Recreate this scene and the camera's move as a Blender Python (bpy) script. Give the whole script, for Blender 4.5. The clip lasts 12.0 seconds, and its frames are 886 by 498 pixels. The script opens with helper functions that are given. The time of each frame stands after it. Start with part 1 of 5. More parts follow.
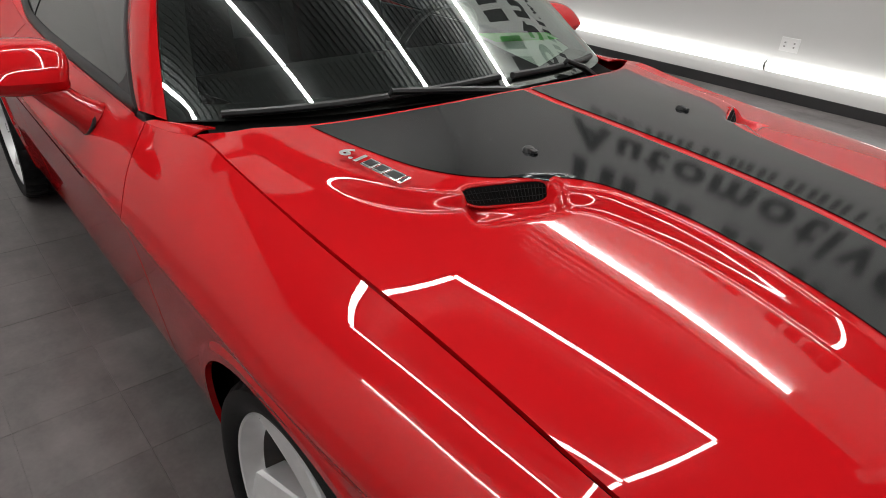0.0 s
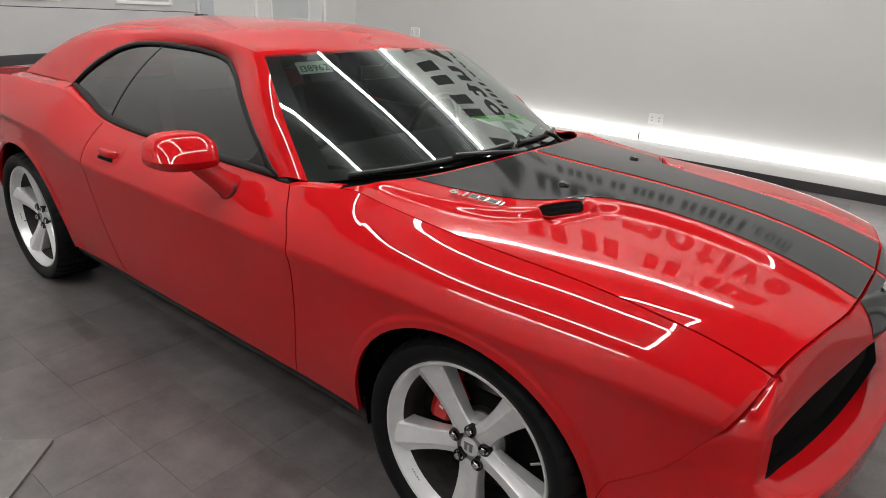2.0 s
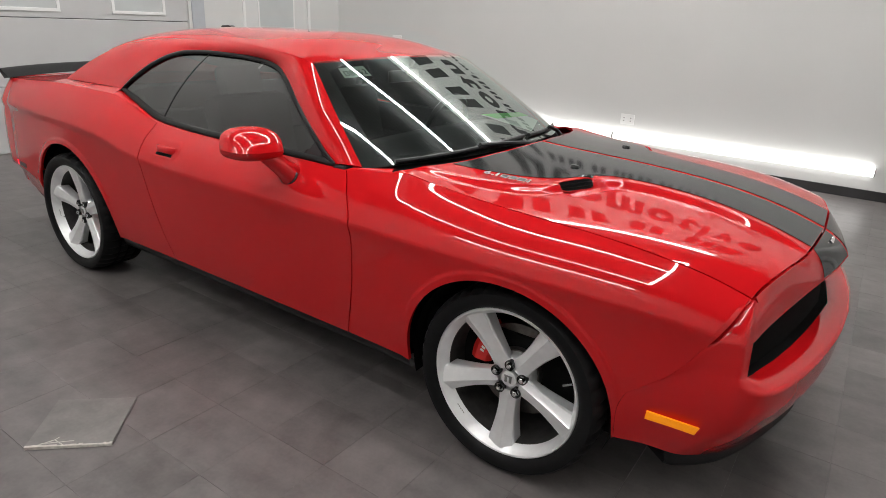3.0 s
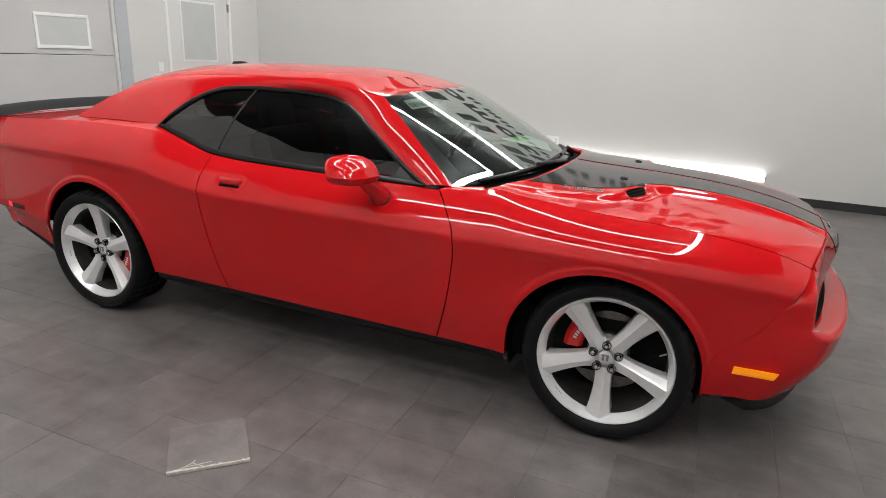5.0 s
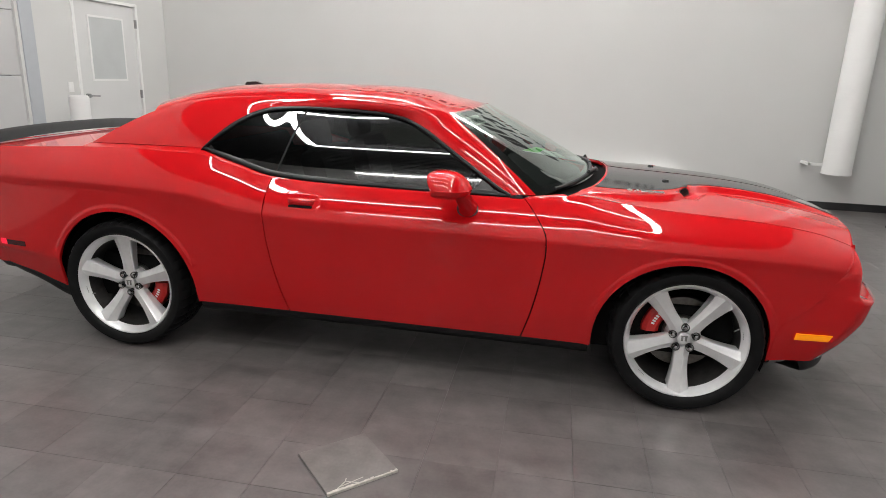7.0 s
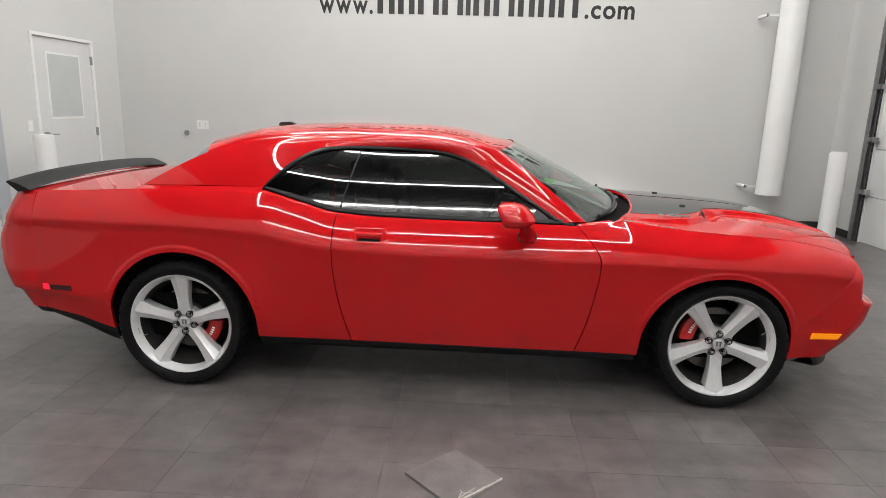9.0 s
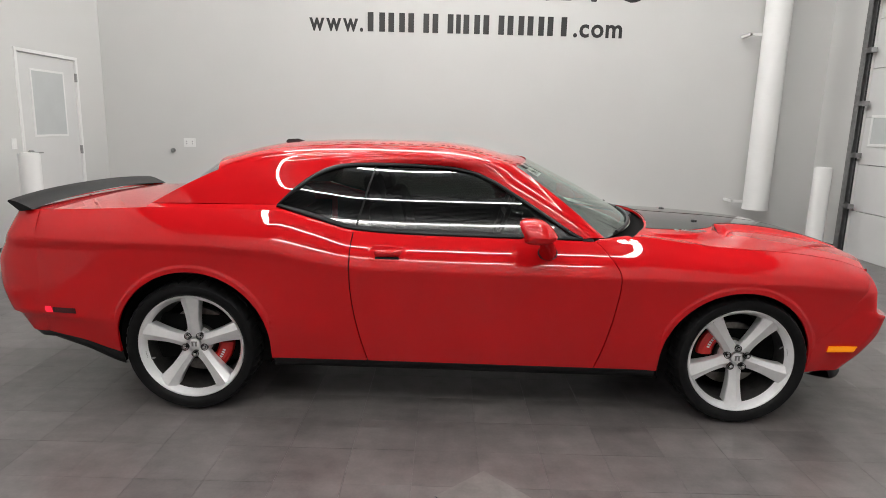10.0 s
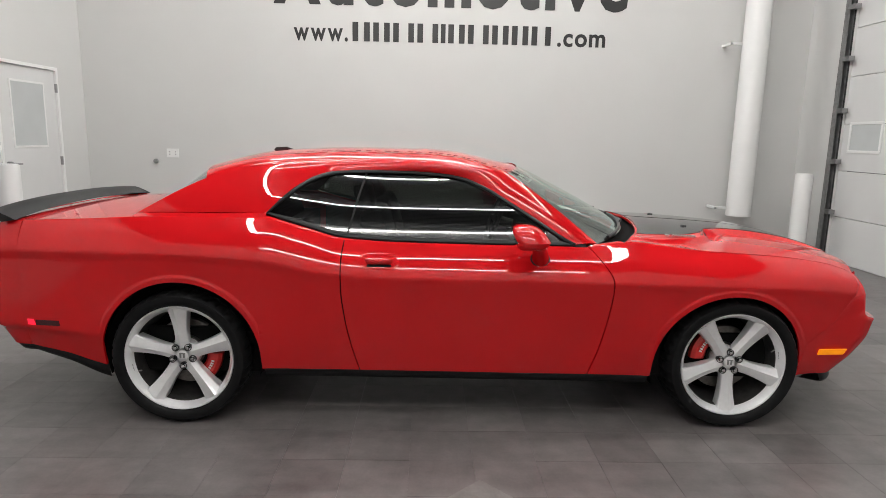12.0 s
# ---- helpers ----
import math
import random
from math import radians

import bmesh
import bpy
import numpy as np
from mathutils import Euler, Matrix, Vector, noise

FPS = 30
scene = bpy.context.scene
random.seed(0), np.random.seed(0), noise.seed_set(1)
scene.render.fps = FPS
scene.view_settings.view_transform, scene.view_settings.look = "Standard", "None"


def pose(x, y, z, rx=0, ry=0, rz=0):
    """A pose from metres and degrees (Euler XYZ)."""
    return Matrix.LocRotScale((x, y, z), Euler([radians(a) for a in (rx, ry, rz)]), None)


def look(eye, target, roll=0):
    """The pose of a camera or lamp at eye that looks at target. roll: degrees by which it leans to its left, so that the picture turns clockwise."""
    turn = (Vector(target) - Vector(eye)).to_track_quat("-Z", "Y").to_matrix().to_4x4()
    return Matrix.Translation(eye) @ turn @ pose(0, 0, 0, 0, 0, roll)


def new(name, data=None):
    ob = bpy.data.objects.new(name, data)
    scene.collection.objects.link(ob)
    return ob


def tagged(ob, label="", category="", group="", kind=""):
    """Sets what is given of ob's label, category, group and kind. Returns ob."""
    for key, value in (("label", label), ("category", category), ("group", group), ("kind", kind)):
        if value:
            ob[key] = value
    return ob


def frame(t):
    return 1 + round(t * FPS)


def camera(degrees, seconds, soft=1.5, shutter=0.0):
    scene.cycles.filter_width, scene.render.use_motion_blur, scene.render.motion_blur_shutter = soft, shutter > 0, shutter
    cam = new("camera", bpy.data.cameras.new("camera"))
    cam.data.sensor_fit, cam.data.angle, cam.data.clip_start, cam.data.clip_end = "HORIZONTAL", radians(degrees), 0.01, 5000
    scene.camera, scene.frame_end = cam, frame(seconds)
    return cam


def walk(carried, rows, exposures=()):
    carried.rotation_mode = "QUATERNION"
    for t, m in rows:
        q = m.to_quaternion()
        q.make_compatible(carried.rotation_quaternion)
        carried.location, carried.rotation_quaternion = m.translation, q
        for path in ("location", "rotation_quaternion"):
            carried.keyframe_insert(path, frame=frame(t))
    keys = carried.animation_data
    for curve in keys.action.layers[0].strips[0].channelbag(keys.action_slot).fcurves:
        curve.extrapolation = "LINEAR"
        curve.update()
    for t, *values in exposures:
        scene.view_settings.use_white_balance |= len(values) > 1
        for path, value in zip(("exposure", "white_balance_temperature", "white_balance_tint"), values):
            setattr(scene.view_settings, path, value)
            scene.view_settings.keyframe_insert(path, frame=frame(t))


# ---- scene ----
cam = camera(70.8, 12.0, soft=0.9)
PATH = [
    (0, (2.193, -1.253, 1.464), (0.898, -0.077, 0.495), 3.6),
    (0.5, (2.234, -1.454, 1.53), (0.931, -0.225, 0.639), 3.6),
    (1, (2.227, -1.685, 1.535), (0.963, -0.339, 0.766), 3.2),
    (1.5, (2.23, -1.912, 1.554), (1.06, -0.469, 0.812), 3.1),
    (2, (2.286, -2.117, 1.538), (1.159, -0.627, 0.823), 3.1),
    (2.5, (2.34, -2.36, 1.542), (1.252, -0.836, 0.841), 3.0),
    (3, (2.339, -2.608, 1.55), (1.29, -1.053, 0.858), 2.9),
    (5, (1.73, -3.334, 1.548), (1.002, -1.569, 0.952), 2.6),
    (5.5, (1.508, -3.441, 1.516), (0.867, -1.635, 0.944), 2.6),
    (6, (1.247, -3.508, 1.51), (0.719, -1.662, 0.951), 2.4),
    (6.5, (1.018, -3.645, 1.517), (0.593, -1.771, 0.965), 2.3),
    (7, (0.797, -3.792, 1.531), (0.467, -1.894, 0.993), 2.1),
    (9, (0.091, -4.114, 1.566), (0.015, -2.165, 1.124), 1.6),
    (9.5, (-0.032, -4.099, 1.561), (-0.061, -2.142, 1.148), 1.6),
    (10, (-0.134, -4.078, 1.553), (-0.136, -2.116, 1.166), 1.5),
    (10.5, (-0.182, -4.116, 1.562), (-0.165, -2.151, 1.189), 1.4),
    (11, (-0.202, -4.08, 1.543), (-0.172, -2.115, 1.175), 1.3),
    (11.5, (-0.204, -4.045, 1.533), (-0.16, -2.078, 1.172), 1.3),
    (12, (-0.177, -4.059, 1.532), (-0.128, -2.091, 1.178), 1.2),
]
EXPOSURES = [(0, -0.46), (1, -0.38), (2, -0.20), (3, -0.10), (5, 0.0), (7, 0.06), (9, 0.05), (12, 0.02)]
walk(cam, [(t, look(eye, target, roll)) for t, eye, target, roll in PATH], EXPOSURES)

# ---------------------------------------------------------------- light
EMIT, CEIL = 3.8, 54.5
world = bpy.data.worlds.new("world")
scene.world = world
world.use_nodes = True
world.node_tree.nodes["Background"].inputs[0].default_value = (0.02, 0.02, 0.02, 1)


# ---------------------------------------------------------------- materials
def material(name, color, rough=0.5, metal=0.0, coat=0.0, vary=0.0, scale=8.0, bump=0.0, bump_scale=60.0, spec=0.5):
    m = bpy.data.materials.new(name)
    m.use_nodes = True
    nt = m.node_tree
    b = nt.nodes["Principled BSDF"]
    b.inputs["Base Color"].default_value = (*color, 1)
    b.inputs["Roughness"].default_value = rough
    b.inputs["Metallic"].default_value = metal
    b.inputs["Coat Weight"].default_value = coat
    b.inputs["Coat Roughness"].default_value = 0.004
    b.inputs["Specular IOR Level"].default_value = spec
    if vary or bump:
        co = nt.nodes.new("ShaderNodeTexCoord")
    if vary:
        big = nt.nodes.new("ShaderNodeTexNoise")
        big.inputs["Scale"].default_value = scale
        big.inputs["Detail"].default_value = 7
        nt.links.new(co.outputs["Object"], big.inputs["Vector"])
        ramp = nt.nodes.new("ShaderNodeMapRange")
        ramp.inputs[1].default_value, ramp.inputs[2].default_value = 0.3, 0.7
        ramp.inputs[3].default_value, ramp.inputs[4].default_value = 1 - vary, 1 + vary
        nt.links.new(big.outputs[0], ramp.inputs[0])
        mul = nt.nodes.new("ShaderNodeVectorMath")
        mul.operation = "SCALE"
        mul.inputs[0].default_value = color
        nt.links.new(ramp.outputs[0], mul.inputs["Scale"])
        nt.links.new(mul.outputs[0], b.inputs["Base Color"])
    if bump:
        fine = nt.nodes.new("ShaderNodeTexNoise")
        fine.inputs["Scale"].default_value = bump_scale
        fine.inputs["Detail"].default_value = 4
        nt.links.new(co.outputs["Object"], fine.inputs["Vector"])
        bp = nt.nodes.new("ShaderNodeBump")
        bp.inputs["Strength"].default_value = bump
        bp.inputs["Distance"].default_value = 0.002
        nt.links.new(fine.outputs[0], bp.inputs["Height"])
        nt.links.new(bp.outputs[0], b.inputs["Normal"])
    return m


def emitter(name, color, strength, base=(0.8, 0.8, 0.8)):
    m = bpy.data.materials.new(name)
    m.use_nodes = True
    b = m.node_tree.nodes["Principled BSDF"]
    b.inputs["Base Color"].default_value = (*base, 1)
    b.inputs["Roughness"].default_value = 0.15
    b.inputs["Emission Color"].default_value = (*color, 1)
    b.inputs["Emission Strength"].default_value = strength
    return m


def tinted_glass(name, tint, index=1.40, sheen=(1, 1, 1)):
    """Thin glass: clear light through a tint, and a mirror coat by Fresnel."""
    m = bpy.data.materials.new(name)
    m.use_nodes = True
    nt = m.node_tree
    nt.nodes.clear()
    out = nt.nodes.new("ShaderNodeOutputMaterial")
    mix = nt.nodes.new("ShaderNodeMixShader")
    tr = nt.nodes.new("ShaderNodeBsdfTransparent")
    tr.inputs[0].default_value = (*tint, 1)
    gl = nt.nodes.new("ShaderNodeBsdfGlossy")
    gl.inputs["Roughness"].default_value = 0.003
    gl.inputs[0].default_value = (*sheen, 1)
    fr = nt.nodes.new("ShaderNodeFresnel")
    fr.inputs[0].default_value = index
    # both faces of the pane reflect: 2F / (1 + F)
    double, more, both = (nt.nodes.new("ShaderNodeMath") for _ in range(3))
    double.operation, more.operation, both.operation = "MULTIPLY", "ADD", "DIVIDE"
    double.inputs[1].default_value, more.inputs[1].default_value = 2, 1
    for node in (double, more):
        nt.links.new(fr.outputs[0], node.inputs[0])
    nt.links.new(double.outputs[0], both.inputs[0])
    nt.links.new(more.outputs[0], both.inputs[1])
    nt.links.new(both.outputs[0], mix.inputs[0])
    nt.links.new(tr.outputs[0], mix.inputs[1])
    nt.links.new(gl.outputs[0], mix.inputs[2])
    nt.links.new(mix.outputs[0], out.inputs[0])
    return m


PAINT = material("red_car_paint", (0.525, 0.0070, 0.0100), 0.55, 0.0, 1.0, 0.03, 3.0, spec=0.0)
STRIPE = material("carbon_look_vinyl", (0.010, 0.011, 0.012), 0.085, 0.0, 0.0, 0.25, 700.0)
SEAL = material("black_rubber_seal", (0.006, 0.006, 0.0065), 0.3, vary=0.2, scale=40, spec=0.25)
DARKLENS = material("dark_red_lens", (0.05, 0.002, 0.004), 0.08, coat=0.5)
BLACK = material("black_trim", (0.012, 0.012, 0.013), 0.35, vary=0.2, scale=40)
SATIN = material("satin_black_plastic", (0.009, 0.009, 0.0095), 0.5, vary=0.2, scale=60, bump=0.2, bump_scale=300, spec=0.22)
CAVITY = material("dark_underside", (0.006, 0.006, 0.006), 0.9, spec=0.1)
RUBBER = material("tyre_rubber", (0.0065, 0.0065, 0.007), 0.5, vary=0.25, scale=25, bump=0.25, bump_scale=250, spec=0.16)
ALLOY = material("silver_alloy", (0.86, 0.86, 0.87), 0.32, 0.55, vary=0.04, scale=30, bump=0.05, bump_scale=900)
CHROME = material("chrome", (0.85, 0.85, 0.86), 0.07, 1.0)
BARREL = material("dark_rim_barrel", (0.045, 0.043, 0.042), 0.45, 0.4, vary=0.3, scale=30)
IRON = material("brake_iron", (0.16, 0.15, 0.14), 0.38, 0.9, vary=0.25, scale=40)
CALIPER = material("red_caliper_paint", (0.55, 0.012, 0.010), 0.35, coat=0.3)
AMBER = emitter("amber_lens", (1.0, 0.30, 0.0), 0.45, (0.8, 0.25, 0.01))
REDLENS = emitter("red_lens", (1.0, 0.012, 0.05), 1.0, (0.25, 0.01, 0.015))
WALLMAT = material("white_wall_paint", (0.60, 0.600, 0.588), 0.6, vary=0.015, scale=1.2, bump=0.12, bump_scale=160)
TRIMMAT = material("white_gloss_paint", (0.78, 0.78, 0.77), 0.4, vary=0.02, scale=3)
DOORMAT = material("off_white_door_paint", (0.64, 0.64, 0.635), 0.45, vary=0.02, scale=3, bump=0.06, bump_scale=120)
# DOORMAT darkened: the dimmer light at the west end is put into its colour
WESTMAT = material("dimmed_white_door_paint", (0.50, 0.50, 0.50), 0.5, vary=0.03, scale=3, bump=0.06, bump_scale=120)
DECKMAT = material("dark_ceiling_deck", (0.055, 0.056, 0.058), 0.5, 0.0, vary=0.15, scale=2)
BASEMAT = material("black_rubber_base", (0.022, 0.022, 0.023), 0.5, vary=0.2, scale=6)
GROUT = material("dark_grout", (0.12, 0.112, 0.106), 0.8, vary=0.2, scale=30)
LED = emitter("led_tube", (1.0, 0.985, 0.96), EMIT)
LEDTOP = emitter("ceiling_led_tube", (1.0, 0.985, 0.96), CEIL)
SIGNMAT = material("black_sign_letter", (0.012, 0.012, 0.012), 0.45)
SIDEGLASS = tinted_glass("dark_tinted_glass", (0.15, 0.165, 0.155), 1.44)
FRONTGLASS = tinted_glass("windscreen_glass", (0.70, 0.78, 0.73), 1.8, (0.92, 1.0, 0.96))
FROSTED = material("frosted_door_glass", (0.50, 0.52, 0.52), 0.35, vary=0.03, scale=4)
CLOTH = material("dark_seat_cloth", (0.02, 0.02, 0.022), 0.85, vary=0.2, scale=50, bump=0.3, bump_scale=300)
STEEL = material("grey_steel", (0.30, 0.30, 0.30), 0.4, 0.8, vary=0.15, scale=20)
PAPER = material("pale_green_paper", (0.74, 0.86, 0.76), 0.7)
GREEN = material("green_paper", (0.15, 0.88, 0.12), 0.7)
INK = material("dark_green_ink", (0.02, 0.06, 0.04), 0.6)


# ---------------------------------------------------------------- mesh helpers
def part(name, bm, mat, parent=None, label=""):
    me = bpy.data.meshes.new(name)
    bm.to_mesh(me)
    bm.free()
    me.materials.append(mat)
    ob = new(name, me)
    if parent is not None:
        ob.parent = parent
    if label:
        ob["label"] = label
    return ob


def thing(name, label, category, group="", at=(0, 0, 0)):
    ob = new(name)
    ob.location = at
    return tagged(ob, label, category, group)


def add_box(bm, lo, hi, bevel=0.0, rot=None, segs=2):
    """A box from corner to corner; bevelled edges; rot turns it about its own middle."""
    lo, hi = Vector(lo), Vector(hi)
    c, d = (lo + hi) / 2, hi - lo
    r = bmesh.ops.create_cube(bm, size=1.0)
    vs = r["verts"]
    bmesh.ops.scale(bm, vec=d, verts=vs)
    if bevel:
        es = list({e for v in vs for e in v.link_edges})
        b = bmesh.ops.bevel(bm, geom=es, offset=bevel, segments=segs, affect="EDGES", profile=0.5)
        vs = list({v for f in b["faces"] for v in f.verts} | {v for v in vs if v.is_valid})
    if rot is not None:
        bmesh.ops.transform(bm, matrix=rot, verts=vs)
    bmesh.ops.translate(bm, vec=c, verts=vs)
    return vs


def box(name, lo, hi, mat, parent=None, bevel=0.0, label="", rot=None):
    bm = bmesh.new()
    add_box(bm, lo, hi, bevel, rot)
    ob = part(name, bm, mat, parent, label)
    return ob


def smooth(ob, angle=35):
    for p in ob.data.polygons:
        p.use_smooth = True
    ob.data.set_sharp_from_angle(angle=radians(angle))
    return ob


def rod(bm, a, b, r, n=12, r2=None):
    """A round bar from a to b, tapering to r2."""
    a, b = Vector(a), Vector(b)
    q = (b - a).to_track_quat("Z", "Y").to_matrix().to_4x4()
    g = bmesh.ops.create_cone(bm, cap_ends=True, segments=n, radius1=r, radius2=r if r2 is None else r2, depth=(b - a).length)
    bmesh.ops.transform(bm, matrix=Matrix.Translation((a + b) / 2) @ q, verts=g["verts"])
    return g["verts"]


def tube(bm, pts, r, n=8, closed=False):
    """One round tube through points; r: a number, or one for each point."""
    pts = [Vector(p) for p in pts]
    rr = r if isinstance(r, (list, tuple)) else [r] * len(pts)
    rings, m = [], len(pts)
    for i, p in enumerate(pts):
        a, b = (pts[(i - 1) % m], pts[(i + 1) % m]) if closed else (pts[max(i - 1, 0)], pts[min(i + 1, m - 1)])
        q = (b - a).to_track_quat("Z", "Y").to_matrix()
        rings.append([bm.verts.new(p + q @ Vector((rr[i] * math.cos(2 * math.pi * k / n), rr[i] * math.sin(2 * math.pi * k / n), 0))) for k in range(n)])
    pairs = list(zip(rings, rings[1:])) + ([(rings[-1], rings[0])] if closed else [])
    for A, B in pairs:
        off = min(range(n), key=lambda o: sum((A[k].co - B[(k + o) % n].co).length for k in range(n)))
        for k in range(n):
            bm.faces.new((A[k], A[(k + 1) % n], B[(k + 1 + off) % n], B[(k + off) % n]))
    if not closed:
        bm.faces.new(rings[0][::-1])
        bm.faces.new(rings[-1])
    bmesh.ops.recalc_face_normals(bm, faces=bm.faces)


def lathe(bm, profile, n=64, cap=False):
    """Spins (radius, along) about the y axis; along is measured outward."""
    rows = []
    for r, o in profile:
        rows.append([bm.verts.new((r * math.cos(2 * math.pi * k / n), o, r * math.sin(2 * math.pi * k / n))) for k in range(n)])
    for a, b in zip(rows, rows[1:]):
        for k in range(n):
            bm.faces.new((a[k], a[(k + 1) % n], b[(k + 1) % n], b[k]))
    if cap:
        bm.faces.new(rows[0])
        bm.faces.new(rows[-1])
    return rows


def sheet(name, P, mat, parent=None, side=1, lip=0.012, keep=None, label="", inward=None, sides="lrbt"):
    """A smooth panel from a grid P[i][j] of places with y > 0 outward; side -1 puts it on the car's right.
    Its edges are turned inward by lip so that the panel has thickness; keep[i][j] says which cells exist."""
    P = np.array(P, float)
    nu, nv = P.shape[:2]
    du, dv = np.gradient(P, axis=0), np.gradient(P, axis=1)
    N = np.cross(du, dv)
    N /= np.maximum(np.linalg.norm(N, axis=2, keepdims=True), 1e-9)
    ref = np.array(inward if inward is not None else (0, 0, 0.4))
    flip = np.sum(N * (P - ref)) < 0
    if flip:
        N = -N
    verts, faces, soft = [tuple(p) for p in P.reshape(-1, 3)], [], []
    idx = lambda i, j: i * nv + j
    for i in range(nu - 1):
        for j in range(nv - 1):
            if keep is None or keep[i][j]:
                f = (idx(i, j), idx(i + 1, j), idx(i + 1, j + 1), idx(i, j + 1))
                faces.append(f[::-1] if flip else f)
                soft.append(True)
    if lip:
        runs = []
        if "b" in sides: runs.append([(i, 0) for i in range(nu)])
        if "t" in sides: runs.append([(i, nv - 1) for i in range(nu)][::-1])
        if "l" in sides: runs.append([(0, j) for j in range(nv)][::-1])
        if "r" in sides: runs.append([(nu - 1, j) for j in range(nv)])
        for run in runs:
            base = len(verts)
            for i, j in run:
                verts.append(tuple(P[i, j]))
                verts.append(tuple(P[i, j] - N[i, j] * lip))
            for k in range(len(run) - 1):
                f = (base + 2 * k, base + 2 * k + 1, base + 2 * k + 3, base + 2 * k + 2)
                faces.append(f[::-1] if flip else f)
                soft.append(False)
    if side < 0:
        verts = [(x, -y, z) for x, y, z in verts]
        faces = [f[::-1] for f in faces]
    me = bpy.data.meshes.new(name)
    me.from_pydata(verts, [], faces)
    me.polygons.foreach_set("use_smooth", soft)
    me.materials.append(mat)
    me.update()
    ob = new(name, me)
    if parent is not None:
        ob.parent = parent
    if label:
        ob["label"] = label
    return ob


def slopes(xs, ys):
    """Monotone slopes for a smooth run through knots along the last axis."""
    h = np.diff(xs, axis=-1)
    d = np.diff(ys, axis=-1) / np.maximum(h, 1e-6)
    m = np.zeros_like(ys)
    a, b = d[..., :-1], d[..., 1:]
    w1, w2 = 2 * h[..., 1:] + h[..., :-1], h[..., 1:] + 2 * h[..., :-1]
    same = a * b > 0
    with np.errstate(divide="ignore", invalid="ignore"):
        hm = (w1 + w2) / (w1 / a + w2 / b)
    m[..., 1:-1] = np.where(same, hm, 0.0)
    m[..., 0], m[..., -1] = d[..., 0], d[..., -1]
    return m


def hermite(xs, ys, x):
    """xs, ys: (..., k) knots; x: (...) places."""
    m = slopes(xs, ys)
    k = np.clip(np.sum(xs <= x[..., None], axis=-1) - 1, 0, xs.shape[-1] - 2)[..., None]
    g = lambda a, o: np.take_along_axis(a, k + o, axis=-1)[..., 0]
    x0, x1, y0, y1, m0, m1 = g(xs, 0), g(xs, 1), g(ys, 0), g(ys, 1), g(m, 0), g(m, 1)
    h = np.maximum(x1 - x0, 1e-6)
    t = (x - x0) / h
    out = (2 * t**3 - 3 * t**2 + 1) * y0 + (t**3 - 2 * t**2 + t) * h * m0 + (-2 * t**3 + 3 * t**2) * y1 + (t**3 - t**2) * h * m1
    return np.where(t < 0, y0 + m0 * (x - x0), np.where(t > 1, y1 + m1 * (x - x1), out))


def curve(*keys):
    """A smooth function through (place, value) keys."""
    ks = np.array([k for k, _ in keys], float)
    vs = np.array([v for _, v in keys], float)

    xs = np.linspace(ks[0], ks[-1], 3000)
    table = hermite(np.broadcast_to(ks, (3000, len(ks))), np.broadcast_to(vs, (3000, len(vs))), xs)

    def f(x):
        return np.interp(x, xs, table)

    return f


def rounded(r, w, h, n=6):
    """Corner-rounded rectangle, as places round its middle."""
    out = []
    for cx, cy, a in ((w / 2 - r, h / 2 - r, 0), (-w / 2 + r, h / 2 - r, 90), (-w / 2 + r, -h / 2 + r, 180), (w / 2 - r, -h / 2 + r, 270)):
        for k in range(n + 1):
            t = radians(a + 90 * k / n)
            out.append((cx + r * math.cos(t), cy + r * math.sin(t)))
    return out


def prism(bm, loop, place, depth):
    """Extrudes a flat loop of (a, b) by depth; place(a, b, d) gives the point."""
    lo = [bm.verts.new(place(a, b, 0)) for a, b in loop]
    hi = [bm.verts.new(place(a, b, depth)) for a, b in loop]
    n = len(loop)
    bm.faces.new(lo[::-1])
    bm.faces.new(hi)
    for k in range(n):
        bm.faces.new((lo[k], lo[(k + 1) % n], hi[(k + 1) % n], hi[k]))
    bmesh.ops.recalc_face_normals(bm, faces=bm.faces)


# ---------------------------------------------------------------- the hall
YN, YS, XW, XE, ZC = 5.06, -5.70, -5.05, 5.20, 6.1


def setting(ob, label="", category=""):
    return tagged(ob, label, category, kind="structure")


north = setting(box("wall_north", (XW - 0.15, YN, 0), (XE + 0.15, YN + 0.15, ZC), WALLMAT), "smooth white painted hall wall with black lettering", "wall")
south = setting(box("wall_south", (XW - 0.15, YS - 0.15, 0), (XE + 0.15, YS, ZC), WALLMAT), "smooth white painted hall wall", "wall")
floor = setting(box("floor", (XW - 0.2, YS - 0.2, -0.15), (XE + 0.2, YN + 0.2, -0.004), GROUT), "dark grey stone-look tiled showroom floor", "floor")


def pierced_wall(name, x0, x1, holes):
    """A wall across x0..x1 along y with openings (y0, y1, ztop)."""
    bm = bmesh.new()
    y = YS
    for a, b, top in holes:
        add_box(bm, (x0, y, 0), (x1, a, ZC))
        add_box(bm, (x0, a, top), (x1, b, ZC))
        y = b
    add_box(bm, (x0, y, 0), (x1, YN, ZC))
    return setting(part(name, bm, WALLMAT), "smooth white painted hall wall with openings", "wall")


west = pierced_wall("wall_west", XW - 0.15, XW, [(-1.6, 2.40, 3.4), (3.22, 4.45, 2.31)])
east = pierced_wall("wall_east", XE, XE + 0.15, [(-0.2, 4.12, 4.2)])

